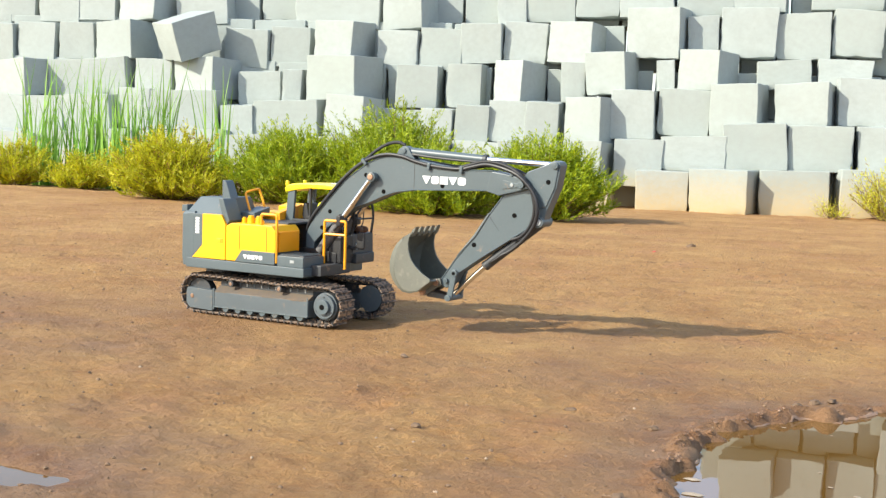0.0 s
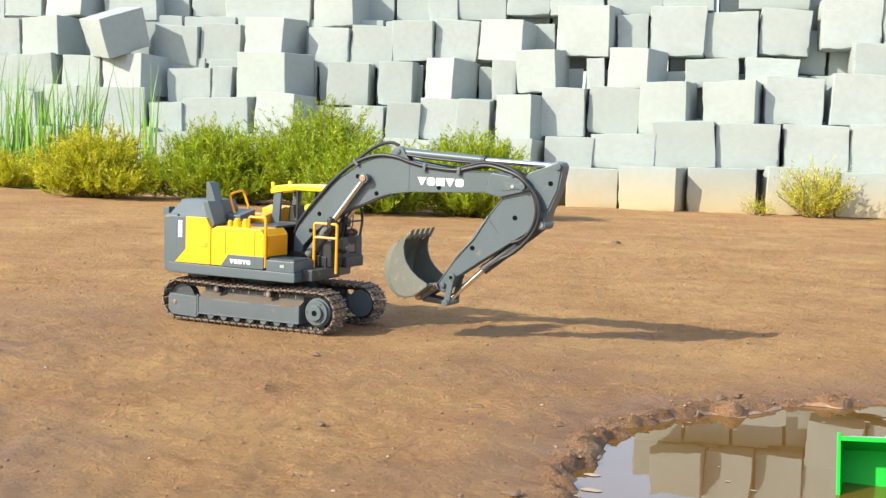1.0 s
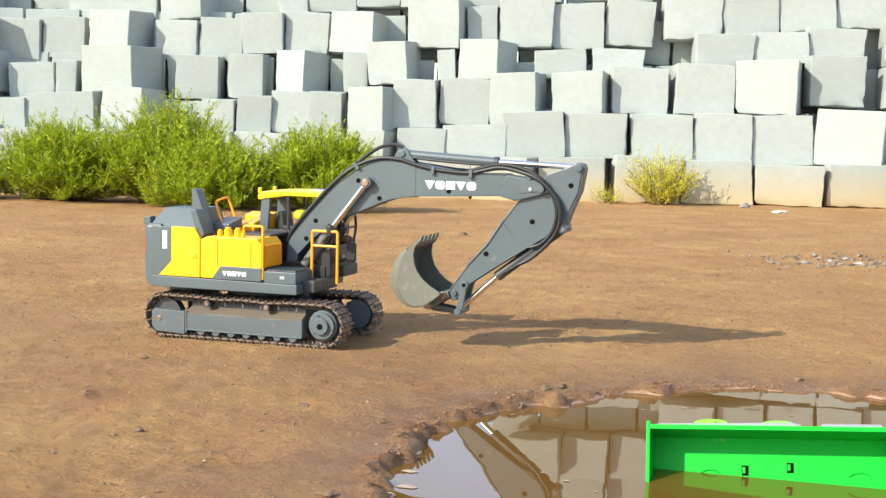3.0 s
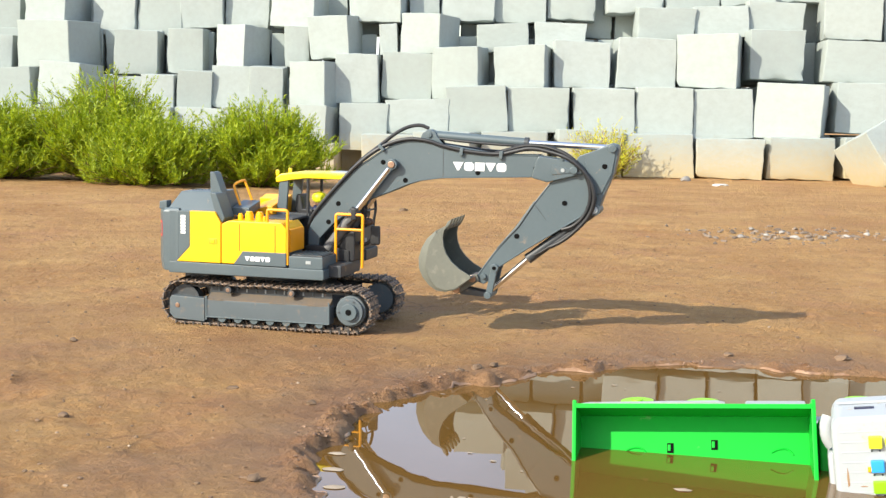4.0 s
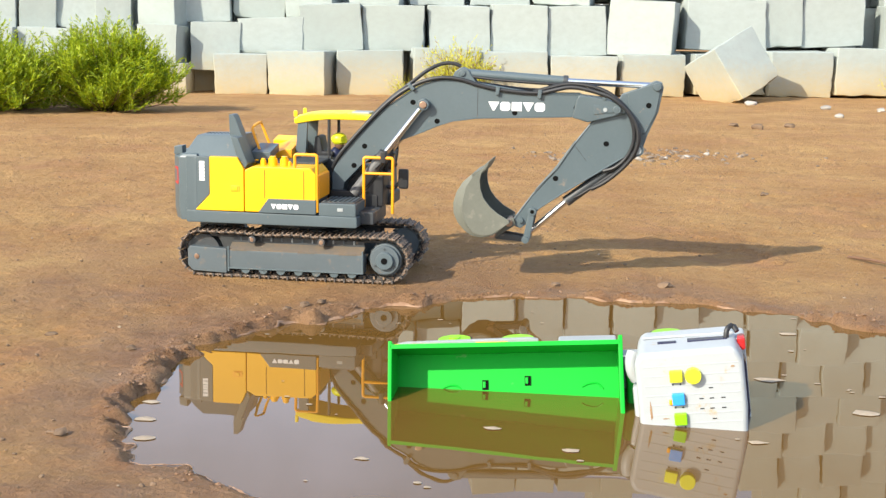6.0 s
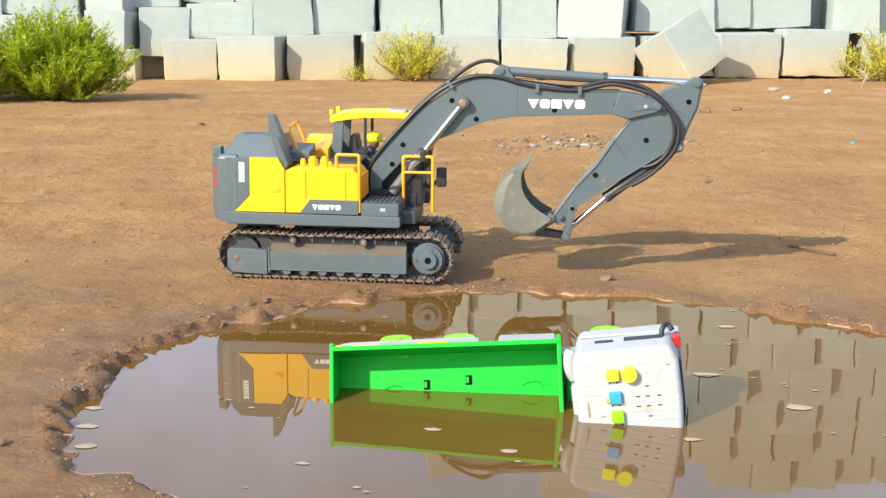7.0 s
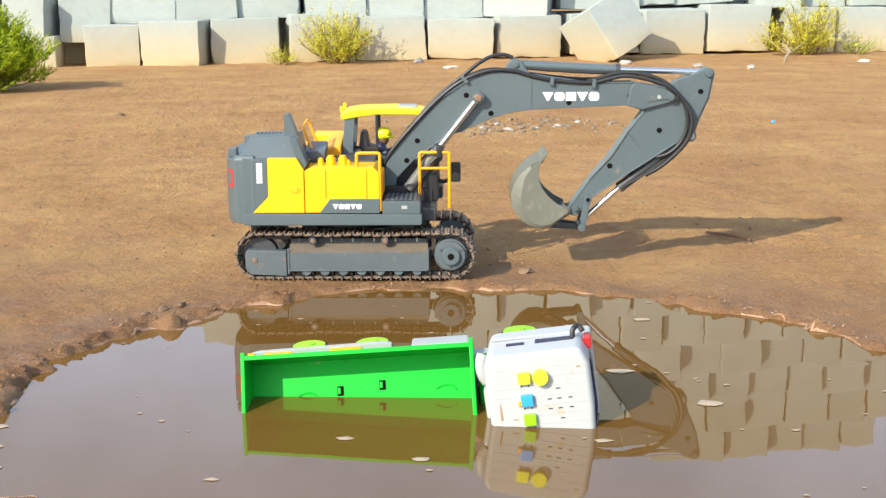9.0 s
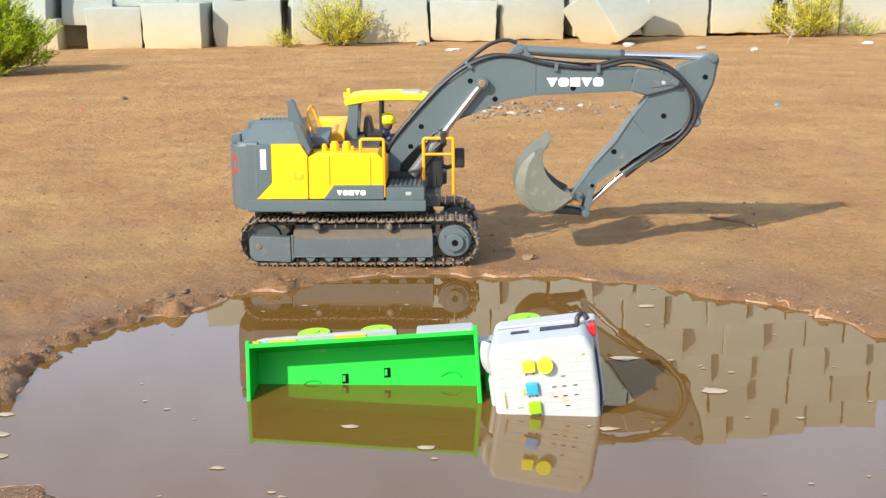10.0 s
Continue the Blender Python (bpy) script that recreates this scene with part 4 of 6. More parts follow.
def settle(obs, names, group):
    """Brings parts drawn for a wider body to the real one: 0.135 m across, its cab and boom standing higher."""
    if names:
        obs = [o for o in obs.children_recursive if o.name.startswith(names)]
    for ob in obs:
        for v in ob.data.vertices:
            x, y, z = v.co
            if group == 0:
                v.co.y = y * 0.87
                if x < -0.114:
                    v.co.x = x - 0.002
                if ob.name.startswith(("rear_tray", "tray_side", "top_handle", "cover_rib")):
                    v.co.z = z * 0.968 + 0.0017 + 0.17 * y
            elif group == 1:
                high = 0.968 * z + 0.0187
                v.co.y = y * 0.87
                v.co.z = high if z > 0.1 else z + (high - z) * max(0.0, (z - 0.0715) / 0.0285)
            else:
                v.co.y = y - 0.005
                v.co.x = x * 1.006 - 0.0005
                v.co.z = 0.965 * z + 0.0125


def build_cab(ex):
    cab = part("cab", prism([(-0.0185, 0.0715), (0.0840, 0.0715), (0.0890, 0.0790), (0.0880, 0.0960), (0.0400, 0.0985), (0.0240, 0.1060), (-0.0185, 0.1060)], 0.0960, 0.1530, 0.0015), DARK, ex, "dark grey cab with yellow roof and open sides")
    # pillars: a thick slanted one behind, thin ones in front
    for y0, y1 in ((0.0955, 0.1005), (0.1480, 0.1530)):
        part("rear_pillar", prism([(-0.0170, 0.1020), (-0.0050, 0.1020), (-0.0020, 0.1470), (-0.0130, 0.1460)], y0, y1, 0.0008), GREY, cab)
        part("door_pillar", prism([(0.0200, 0.1040), (0.0228, 0.1040), (0.0228, 0.1500), (0.0200, 0.1500)], y0, y1, 0.0006), BLACK, cab)
        part("front_pillar", tube([(0.0860, (y0 + y1) / 2, 0.0950), (0.0895, (y0 + y1) / 2, 0.1150), (0.0860, (y0 + y1) / 2, 0.1340), (0.0760, (y0 + y1) / 2, 0.1530)], 0.0018, rounds=2), BLACK, cab)
        part("window_sill", prism([(-0.0100, 0.1040), (0.0240, 0.1040), (0.0240, 0.1085), (-0.0060, 0.1085)], y0, y1, 0.0006), DARK, cab)
    part("front_bar", tube([(0.0886, 0.098, 0.1130), (0.0886, 0.151, 0.1130)], 0.0012), BLACK, cab)
    part("wiper", tube([(0.0880, 0.112, 0.0960), (0.0900, 0.120, 0.1080), (0.0880, 0.126, 0.1300)], 0.0008), BLACK, cab)
    roof = part("roof", prism([(-0.0165, 0.1440), (-0.0175, 0.1500), (-0.0110, 0.1545), (0.0020, 0.1565), (0.0400, 0.1575), (0.0680, 0.1555), (0.0800, 0.1510), (0.0800, 0.1480), (0.0600, 0.1500), (0.0200, 0.1500), (0.0020, 0.1475)], 0.0935, 0.1500, 0.0024, segments=3), ROOF, cab, "bright yellow cab roof")
    part("roof_lamp", box(-0.0180, -0.0145, 0.096, 0.101, 0.1520, 0.1590, 0.0008), ROOF, roof)
    part("roof_lamp", box(-0.0180, -0.0145, 0.142, 0.147, 0.1520, 0.1590, 0.0008), ROOF, roof)
    part("roof_hatch", box(0.0440, 0.0640, 0.112, 0.138, 0.1560, 0.1582, 0.0006), PALE, roof, "clear grey roof hatch")
    seat = part("seat", prism([(0.0040, 0.1060), (0.0230, 0.1060), (0.0240, 0.1120), (0.0120, 0.1130), (0.0090, 0.1290), (0.0030, 0.1300), (0.0010, 0.1130)], 0.109, 0.140, 0.0020), BLACK, cab)
    part("console", box(0.0450, 0.0600, 0.100, 0.108, 0.0980, 0.1180, 0.002), BLACK, cab)
    # work lamps and mirror at the cab's front
    for y in (0.060, 0.104):
        bm = box(0.0860, 0.0930, y - 0.006, y + 0.006, 0.1060, 0.1200, 0.0020)
        part("work_lamp", bm, BLACK, cab)
        part("lamp_arm", tube([(0.080, y, 0.1000), (0.088, y, 0.1080)], 0.0012), BLACK, cab)
    part("mirror", box(0.1010, 0.1120, 0.084, 0.090, 0.0845, 0.0985, 0.0016), BLACK, cab, "black plastic mirror")
    part("mirror_arm", tube([(0.086, 0.088, 0.0860), (0.096, 0.088, 0.0840), (0.103, 0.088, 0.0900)], 0.0015, rounds=1), BLACK, cab)
    part("foot_well", box(0.0840, 0.0925, 0.100, 0.150, 0.0715, 0.0800, 0.0015), DARK, cab)
    part("front_light", box(0.0885, 0.0895, 0.104, 0.112, 0.0830, 0.0880, 0.0004), PALE, cab)


def build_boom(ex):
    near, far = 0.0690, 0.0900
    middle = (near + far) / 2
    outline = [(0.0300, 0.0740), (0.0420, 0.0740), (0.0440, 0.0880), (0.0640, 0.1100), (0.0800, 0.1230), (0.0980, 0.1355), (0.1280, 0.1475), (0.1440, 0.1550), (0.1600, 0.1605), (0.1850, 0.1645),
               (0.2170, 0.1660), (0.2860, 0.1690), (0.3020, 0.1640), (0.3180, 0.1670), (0.3390, 0.1740), (0.3405, 0.1800), (0.3330, 0.1850), (0.3100, 0.1895), (0.2930, 0.1930), (0.2520, 0.1925), (0.1800, 0.2030), (0.1650, 0.2050), (0.1440, 0.2045),
               (0.1300, 0.2000), (0.1180, 0.1940), (0.0910, 0.1750), (0.0620, 0.1440), (0.0370, 0.1150), (0.0300, 0.0970)]
    boom = part("boom", prism(outline, near, far, 0.0014), GREY, ex, "grey moulded boom")
    # thin flanges proud of the web along both edges
    for side in (near, far):
        part("flange", tube([(x, side, z) for x, z in outline[3:13]], 0.0009, 6), GREY, boom)
        part("flange", tube([(x, side, z) for x, z in outline[18:28]], 0.0009, 6), GREY, boom)
    part("web_joint", box(0.1865, 0.1871, near - 0.0002, near + 0.001, 0.1655, 0.2000, 0), DARK, boom)
    for x, z in ((0.0545, 0.1080), (0.0660, 0.1300), (0.1180, 0.1800), (0.1440, 0.1600), (0.2260, 0.1715), (0.2900, 0.1785)):
        part("plug_hole", rod((x, near - 0.0002, z), (x, near + 0.001, z), 0.0029, sides=18), HOLE, boom)
        part("plug_hole", rod((x, far + 0.0002, z), (x, far - 0.001, z), 0.0029, sides=18), HOLE, boom)
    nose = part("boom_nose", prism([(0.2860, 0.1680), (0.3030, 0.1635), (0.3400, 0.1735), (0.3410, 0.1800), (0.3340, 0.1855), (0.3100, 0.1905), (0.2930, 0.1925), (0.2900, 0.1870)], near - 0.0035, near + 0.001, 0.0015), GREY, boom)
    part("boom_nose", prism([(0.2860, 0.1680), (0.3030, 0.1635), (0.3400, 0.1735), (0.3410, 0.1800), (0.3340, 0.1855), (0.3100, 0.1905), (0.2930, 0.1925), (0.2900, 0.1870)], far - 0.001, far + 0.0035, 0.0015), GREY, boom)
    part("nose_rib", prism([(0.3080, 0.1720), (0.3330, 0.1755), (0.3300, 0.1790), (0.3080, 0.1830)], near - 0.0045, near - 0.003, 0.0006), GREY, nose)
    pin(0.3320, 0.1780, near - 0.0075, far + 0.0075, 0.0042, boom, GREY)
    pin(0.3200, 0.1775, near - 0.0055, near, 0.0022, boom, PALE, hole=False)
    print_bars(0.1985, 0.1735, 0.0106, 0.0095, 5, near - 0.0001, boom, "printed_mark")
    # bracket of the arm cylinder
    part("bracket", prism([(0.1560, 0.2020), (0.1620, 0.2150), (0.1680, 0.2190), (0.1760, 0.2170), (0.1790, 0.2110), (0.1860, 0.2020)], 0.0720, 0.0755, 0.0010), GREY, boom)
    part("bracket", prism([(0.1560, 0.2020), (0.1620, 0.2150), (0.1680, 0.2190), (0.1760, 0.2170), (0.1790, 0.2110), (0.1860, 0.2020)], 0.0835, 0.0870, 0.0010), GREY, boom)
    pin(0.1695, 0.2130, 0.0700, 0.0890, 0.0034, boom, GREY)
    # boom cylinders on both sides
    for y in (0.0632, 0.0958):
        near_side = y < 0.08
        barrel = part("boom_cylinder", rod((0.0560, y, 0.0770), (0.0880, y, 0.1215), 0.0062, sides=22, bevel=0.0008), BARREL, ex, "grey hydraulic cylinder with chromed rod")
        part("collar", rod((0.0862, y, 0.1190), (0.0898, y, 0.1240), 0.0068, sides=22, bevel=0.0006), DARK, barrel)
        part("chrome_rod", rod((0.0890, y, 0.1230), (0.1285, y, 0.1755), 0.0035, sides=20), CHROME, barrel, "chromed rod")
        eye = part("rod_eye", rod((0.1305, y - 0.004, 0.1782), (0.1305, y + 0.004, 0.1782), 0.0062, sides=24, bevel=0.0008), GREY, barrel)
        pin(0.1305, 0.1782, y - 0.0056 if near_side else y + 0.0056, y, 0.0040, barrel, BOLT)
        part("washer", rod((0.1305, near if near_side else far, 0.1782), (0.1305, y, 0.1782), 0.0046, sides=20), GREY, barrel)
        part("feed_pipe", tube([(0.0640, y - 0.001, 0.0760), (0.0700, y - 0.001, 0.0840), (0.0910, y - 0.001, 0.1130), (0.0900, y - 0.001, 0.1190)], 0.0012, rounds=1), BLACK, barrel)
    # arm cylinder on top
    barrel = part("arm_cylinder", rod((0.1720, middle, 0.2125), (0.2770, middle, 0.2065), 0.0052, sides=22, bevel=0.0008), GREY, ex, "grey hydraulic cylinder with chromed rod")
    part("collar", rod((0.2750, middle, 0.2066), (0.2800, middle, 0.2064), 0.0062, sides=22, bevel=0.0006), DARK, barrel)
    part("feed_pipe", tube([(0.1800, middle - 0.005, 0.2090), (0.2100, middle - 0.006, 0.2060), (0.2650, middle - 0.006, 0.2030), (0.2740, middle - 0.003, 0.2040)], 0.0016, rounds=1), BLACK, barrel)
    part("chrome_rod", rod((0.2790, middle, 0.2064), (0.3680, middle, 0.2035), 0.0034, sides=20), CHROME, barrel, "chromed rod")
    part("rod_eye", rod((0.1695, middle - 0.006, 0.2130), (0.1695, middle + 0.006, 0.2130), 0.0062, sides=22, bevel=0.0006), GREY, barrel)
    # the arm
    outline = [(0.3700, 0.2090), (0.3765, 0.2075), (0.3785, 0.2020), (0.3740, 0.1760), (0.3640, 0.1510), (0.3585, 0.1330), (0.3505, 0.1285), (0.3400, 0.1262), (0.2790, 0.0852), (0.2510, 0.0650), (0.2440, 0.0520), (0.2350, 0.0440), (0.2270, 0.0470), (0.2270, 0.0530),
               (0.2460, 0.0810), (0.2720, 0.1120), (0.2910, 0.1420), (0.3070, 0.1640), (0.3250, 0.1730), (0.3360, 0.1940), (0.3520, 0.2000)]
    arm = part("arm", prism(outline, 0.0705, 0.0885, 0.0012), GREY, ex, "grey moulded dipper arm")
    part("arm_cheek", prism([(0.3420, 0.1960), (0.3700, 0.2070), (0.3760, 0.2020), (0.3720, 0.1760), (0.3620, 0.1530), (0.3480, 0.1500)], 0.0690, 0.0710, 0.0008), GREY, arm)
    part("arm_cheek", prism([(0.3420, 0.1960), (0.3700, 0.2070), (0.3760, 0.2020), (0.3720, 0.1760), (0.3620, 0.1530), (0.3480, 0.1500)], 0.0880, 0.0900, 0.0008), GREY, arm)
    for side in (0.0705, 0.0885):
        part("flange", tube([(x, side, z) for x, z in outline[5:10]], 0.0009, 6), GREY, arm)
        part("flange", tube([(x, side, z) for x, z in outline[13:18]], 0.0009, 6), GREY, arm)
    part("arm_joint", prism([(0.3020, 0.1210), (0.3027, 0.1206), (0.2905, 0.1370), (0.2898, 0.1366)], 0.0703, 0.0715, 0), DARK, arm)
    # edge strip in a paler grey than the arm
    part("arm_sole", prism([(0.2490, 0.0870), (0.2480, 0.0850), (0.2720, 0.1115), (0.2900, 0.1405), (0.2885, 0.1415), (0.2700, 0.1130)], 0.0690, 0.0900, 0.0006), EDGE_GREY, arm, "paler grey edge")
    for x, z in ((0.3640, 0.1830), (0.3220, 0.1405), (0.2705, 0.1010)):
        part("plug_hole", rod((x, 0.0700 if x < 0.35 else 0.0687, z), (x, 0.0715, z), 0.0029, sides=18), HOLE, arm)
    pin(0.3720, 0.2030, 0.0660, 0.0930, 0.0042, arm, GREY)
    part("elbow_washer", rod((0.3545, 0.0655, 0.1345), (0.3545, 0.0935, 0.1345), 0.0064, sides=24, bevel=0.0006), GREY, arm)
    pin(0.3545, 0.1345, 0.0640, 0.0950, 0.0042, arm, PALE)
    pin(0.2350, 0.0535, 0.0670, 0.0920, 0.0030, arm, GREY)
    # bucket cylinder under the arm
    barrel = part("bucket_cylinder", rod((0.3530, middle, 0.1330), (0.2840, middle, 0.0765), 0.0058, sides=22, bevel=0.0008), DARK, ex, "dark hydraulic cylinder with chromed rod")
    part("collar", rod((0.2860, middle, 0.0782), (0.2815, middle, 0.0745), 0.0060, sides=22, bevel=0.0006), DARK, barrel)
    part("chrome_rod", rod((0.2820, middle, 0.0750), (0.2420, middle, 0.0370), 0.0033, sides=20), CHROME, barrel, "chromed rod")
    part("feed_pipe", tube([(0.3400, 0.0720, 0.1170), (0.3200, 0.0715, 0.1010), (0.2980, 0.0720, 0.0845), (0.2900, 0.0740, 0.0800)], 0.0015, rounds=1), BLACK, barrel)
    for y0, y1 in ((0.0650, 0.0690), (0.0900, 0.0940)):
        link = part("bucket_link", prism([(0.2440, 0.0640), (0.2475, 0.0680), (0.2510, 0.0640), (0.2455, 0.0330), (0.2420, 0.0290), (0.2375, 0.0310), (0.2385, 0.0360)], y0, y1, 0.0009), GREY, ex)
        pin(0.2475, 0.0640, y0 - 0.001, y0 + 0.003, 0.0046, link, GREY)
        part("bore", rod((0.2475, y0 - 0.0014, 0.0640), (0.2475, y0, 0.0640), 0.0022, sides=14), HOLE, link)
    pin(0.2410, 0.0325, 0.0620, 0.0970, 0.0040, link, GREY)
    for y0, y1 in ((0.0700, 0.0725), (0.0865, 0.0890)):
        part("push_link", prism([(0.2430, 0.0340), (0.2400, 0.0290), (0.2090, 0.0310), (0.2060, 0.0360), (0.2120, 0.0390)], y0, y1, 0.0007), DARK, ex)
    build_bucket(ex)
    # hoses over boom and arm, with clips
    def hose(points, r=0.0021):
        return part("hose", tube(points, r, 10, rounds=2), BLACK, ex, "black rubber hose")
    y = near - 0.001
    hose([(0.0300, y + 0.004, 0.1020), (0.0370, y, 0.1180), (0.0610, y, 0.1470), (0.0900, y, 0.1790), (0.1160, y, 0.1985), (0.1440, y, 0.2085), (0.1700, y, 0.2065), (0.1850, y, 0.2010), (0.2100, y, 0.1955), (0.2500, y, 0.1925), (0.2680, y, 0.1975), (0.2850, y, 0.2015), (0.3080, y - 0.002, 0.1970), (0.3300, y - 0.006, 0.1900), (0.3500, y - 0.006, 0.1700), (0.3560, y - 0.007, 0.1500), (0.3520, y - 0.005, 0.1310), (0.3400, y - 0.002, 0.1150), (0.3220, y, 0.0985), (0.3080, y, 0.0910)], 0.0024)
    hose([(0.0330, y + 0.008, 0.1090), (0.0620, y + 0.006, 0.1500), (0.0900, y + 0.006, 0.1815), (0.1150, y + 0.006, 0.2010), (0.1300, y + 0.008, 0.2140), (0.1440, middle, 0.2220), (0.1580, middle, 0.2240), (0.1670, middle, 0.2200)])
    hose([(0.2450, y + 0.003, 0.1945), (0.2600, y + 0.003, 0.1990), (0.2800, y + 0.002, 0.2050), (0.3050, y - 0.001, 0.2030), (0.3280, y - 0.004, 0.1940), (0.3460, y - 0.005, 0.1740), (0.3520, y - 0.005, 0.1500), (0.3460, y - 0.003, 0.1290), (0.3330, y - 0.001, 0.1150), (0.3200, y + 0.001, 0.1110)], 0.0021)
    hose([(0.1180, far + 0.001, 0.1990), (0.1440, far + 0.001, 0.2085), (0.1850, far + 0.001, 0.2010), (0.2500, far + 0.001, 0.1935), (0.2850, far + 0.001, 0.2010), (0.3300, far + 0.005, 0.1900), (0.3470, far + 0.005, 0.1560), (0.3300, far + 0.002, 0.1150)])
    for x, z, turn in ((0.1160, 0.1975, 40), (0.2080, 0.1955, -8), (0.2520, 0.1930, -6), (0.3200, 0.1925, -25)):
        m = Matrix.Translation((x, near - 0.001, z)) @ Matrix.Rotation(radians(-turn), 4, "Y")
        part("hose_clip", box(-0.0020, 0.0020, -0.0035, 0.003, -0.0050, 0.0040, 0.0006, m=m), GREY, boom)


def build_bucket(ex):
    y0, y1 = 0.0470, 0.1120
    outer = [(0.1985, 0.1130), (0.1850, 0.1055), (0.1750, 0.0960), (0.1685, 0.0850), (0.1650, 0.0730), (0.1655, 0.0610), (0.1700, 0.0510), (0.1780, 0.0420), (0.1865, 0.0370), (0.1970, 0.0360), (0.2080, 0.0390), (0.2250, 0.0530)]
    inner = [(0.2250, 0.0560), (0.2130, 0.0630), (0.2040, 0.0710), (0.1975, 0.0800), (0.1945, 0.0890), (0.1935, 0.0980), (0.1950, 0.1060), (0.1985, 0.1120)]
    draw = [0.0, 0.003, 0.006, 0.009, 0.0105, 0.0105, 0.0095, 0.007, 0.004, 0.002, 0.001, 0.0]     # how far the flanks are drawn in
    heart = Vector((0.193, 0, 0.074))
    inset = [Vector((x, 0, z)) + (heart - Vector((x, 0, z))).normalized() * d for (x, z), d in zip(outer, draw)]
    shell = bmesh.new()
    rings = []
    for k, (x, z) in enumerate(outer):
        px, pz = outer[max(k - 1, 0)]
        qx, qz = outer[min(k + 1, len(outer) - 1)]
        n = Vector((pz - qz, 0, qx - px)).normalized()     # inwards
        c = draw[k] * 0.6
        rings.append([shell.verts.new((x, y0 + c, z)), shell.verts.new((x, y1 - c, z)), shell.verts.new((x + n.x * 0.0022, y1 - c, z + n.z * 0.0022)), shell.verts.new((x + n.x * 0.0022, y0 + c, z + n.z * 0.0022))])
    for a, b in zip(rings, rings[1:]):
        for k in range(4):
            shell.faces.new((a[k], a[(k + 1) % 4], b[(k + 1) % 4], b[k]))
    shell.faces.new(rings[0])
    shell.faces.new(rings[-1][::-1])
    bmesh.ops.recalc_face_normals(shell, faces=shell.faces)
    bucket = part("bucket", shell, BUCKET, ex, "scuffed grey bucket caked with pale dust")
    for y, way in ((y0, 1), (y1, -1)):
        strip = bmesh.new()
        rows = []
        for k in range(1, 11):
            x, z = outer[k]
            c = draw[k] * 0.6
            rows.append([strip.verts.new(q) for q in ((x, y + way * c, z), (inset[k].x, y, inset[k].z), (inset[k].x, y + way * 0.002, inset[k].z), (x, y + way * (c + 0.002), z))])
        for a, b in zip(rows, rows[1:]):
            for k in range(4):
                strip.faces.new((a[k], a[(k + 1) % 4], b[(k + 1) % 4], b[k]))
        strip.faces.new(rows[0])
        strip.faces.new(rows[-1][::-1])
        bmesh.ops.recalc_face_normals(strip, faces=strip.faces)
        # corner plates a little paler than the shell
        part("corner_plate", strip, BUCKET_PALE, bucket, "slightly paler corner plate")
    for a, b in ((y0 - 0.0002, y0 + 0.0022), (y1 - 0.0022, y1 + 0.0002)):
        part("side_plate", prism([(v.x, v.z) for v in inset[1:]] + inner, a, b, 0.0005), BUCKET, bucket)
    for k in range(5):
        y = y0 + 0.002 + (y1 - y0 - 0.012) * k / 4
        part("tooth", prism([(0.1935, 0.1070), (0.1975, 0.1070), (0.2015, 0.1150), (0.2030, 0.1200), (0.1980, 0.1160)], y, y + 0.0085, 0.0007), BUCKET, bucket)
    for x, z in ((0.2230, 0.0505), (0.2055, 0.0370)):
        pin(x, z, 0.0640, 0.0950, 0.0042, bucket, BOLT)
    for y in (0.0670, 0.0905):
        part("ear", prism([(0.2280, 0.0560), (0.2300, 0.0480), (0.2070, 0.0320), (0.2000, 0.0340), (0.2030, 0.0420), (0.2170, 0.0540)], y, y + 0.0025, 0.0008), BUCKET, bucket)


def build_driver():
    """The toy figure in the cab: one plain moulded shape."""
    bm = bmesh.new()
    def blob(x, y, z, rx, ry, rz, index):
        before = set(bm.faces)
        bmesh.ops.create_uvsphere(bm, u_segments=16, v_segments=10, radius=1, matrix=Matrix.Translation((x, y, z)) @ Matrix.Diagonal((rx, ry, rz, 1)))
        for f in set(bm.faces) - before:
            f.material_index = index
            f.smooth = True
    blob(0.0275, 0.1240, 0.1235, 0.0092, 0.0090, 0.0074, 0)
    blob(0.0310, 0.1240, 0.1200, 0.0095, 0.0078, 0.0014, 0)
    blob(0.0275, 0.1240, 0.1165, 0.0055, 0.0055, 0.0062, 1)
    blob(0.0240, 0.1240, 0.1040, 0.0070, 0.0100, 0.0110, 2)
    blob(0.0470, 0.1170, 0.1020, 0.0240, 0.0050, 0.0050, 2)
    blob(0.0470, 0.1310, 0.1020, 0.0240, 0.0050, 0.0050, 2)
    blob(0.0840, 0.1170, 0.0960, 0.0085, 0.0045, 0.0050, 1)
    blob(0.0840, 0.1310, 0.0960, 0.0085, 0.0045, 0.0050, 1)
    for v in bm.verts:
        v.co.y, v.co.z = v.co.y * 0.87, 0.968 * v.co.z + 0.021
    ob = link_mesh("toy_driver", bm, [HELMET, BROWN_PAINT, BLUE_CLOTH])
    return tagged(ob, "small moulded toy figure with fluorescent yellow helmet, seated in the cab", "toy figure")


EXCAVATOR, TRACK_SHOES, SPROCKETS = build_excavator()
DRIVER = build_driver()
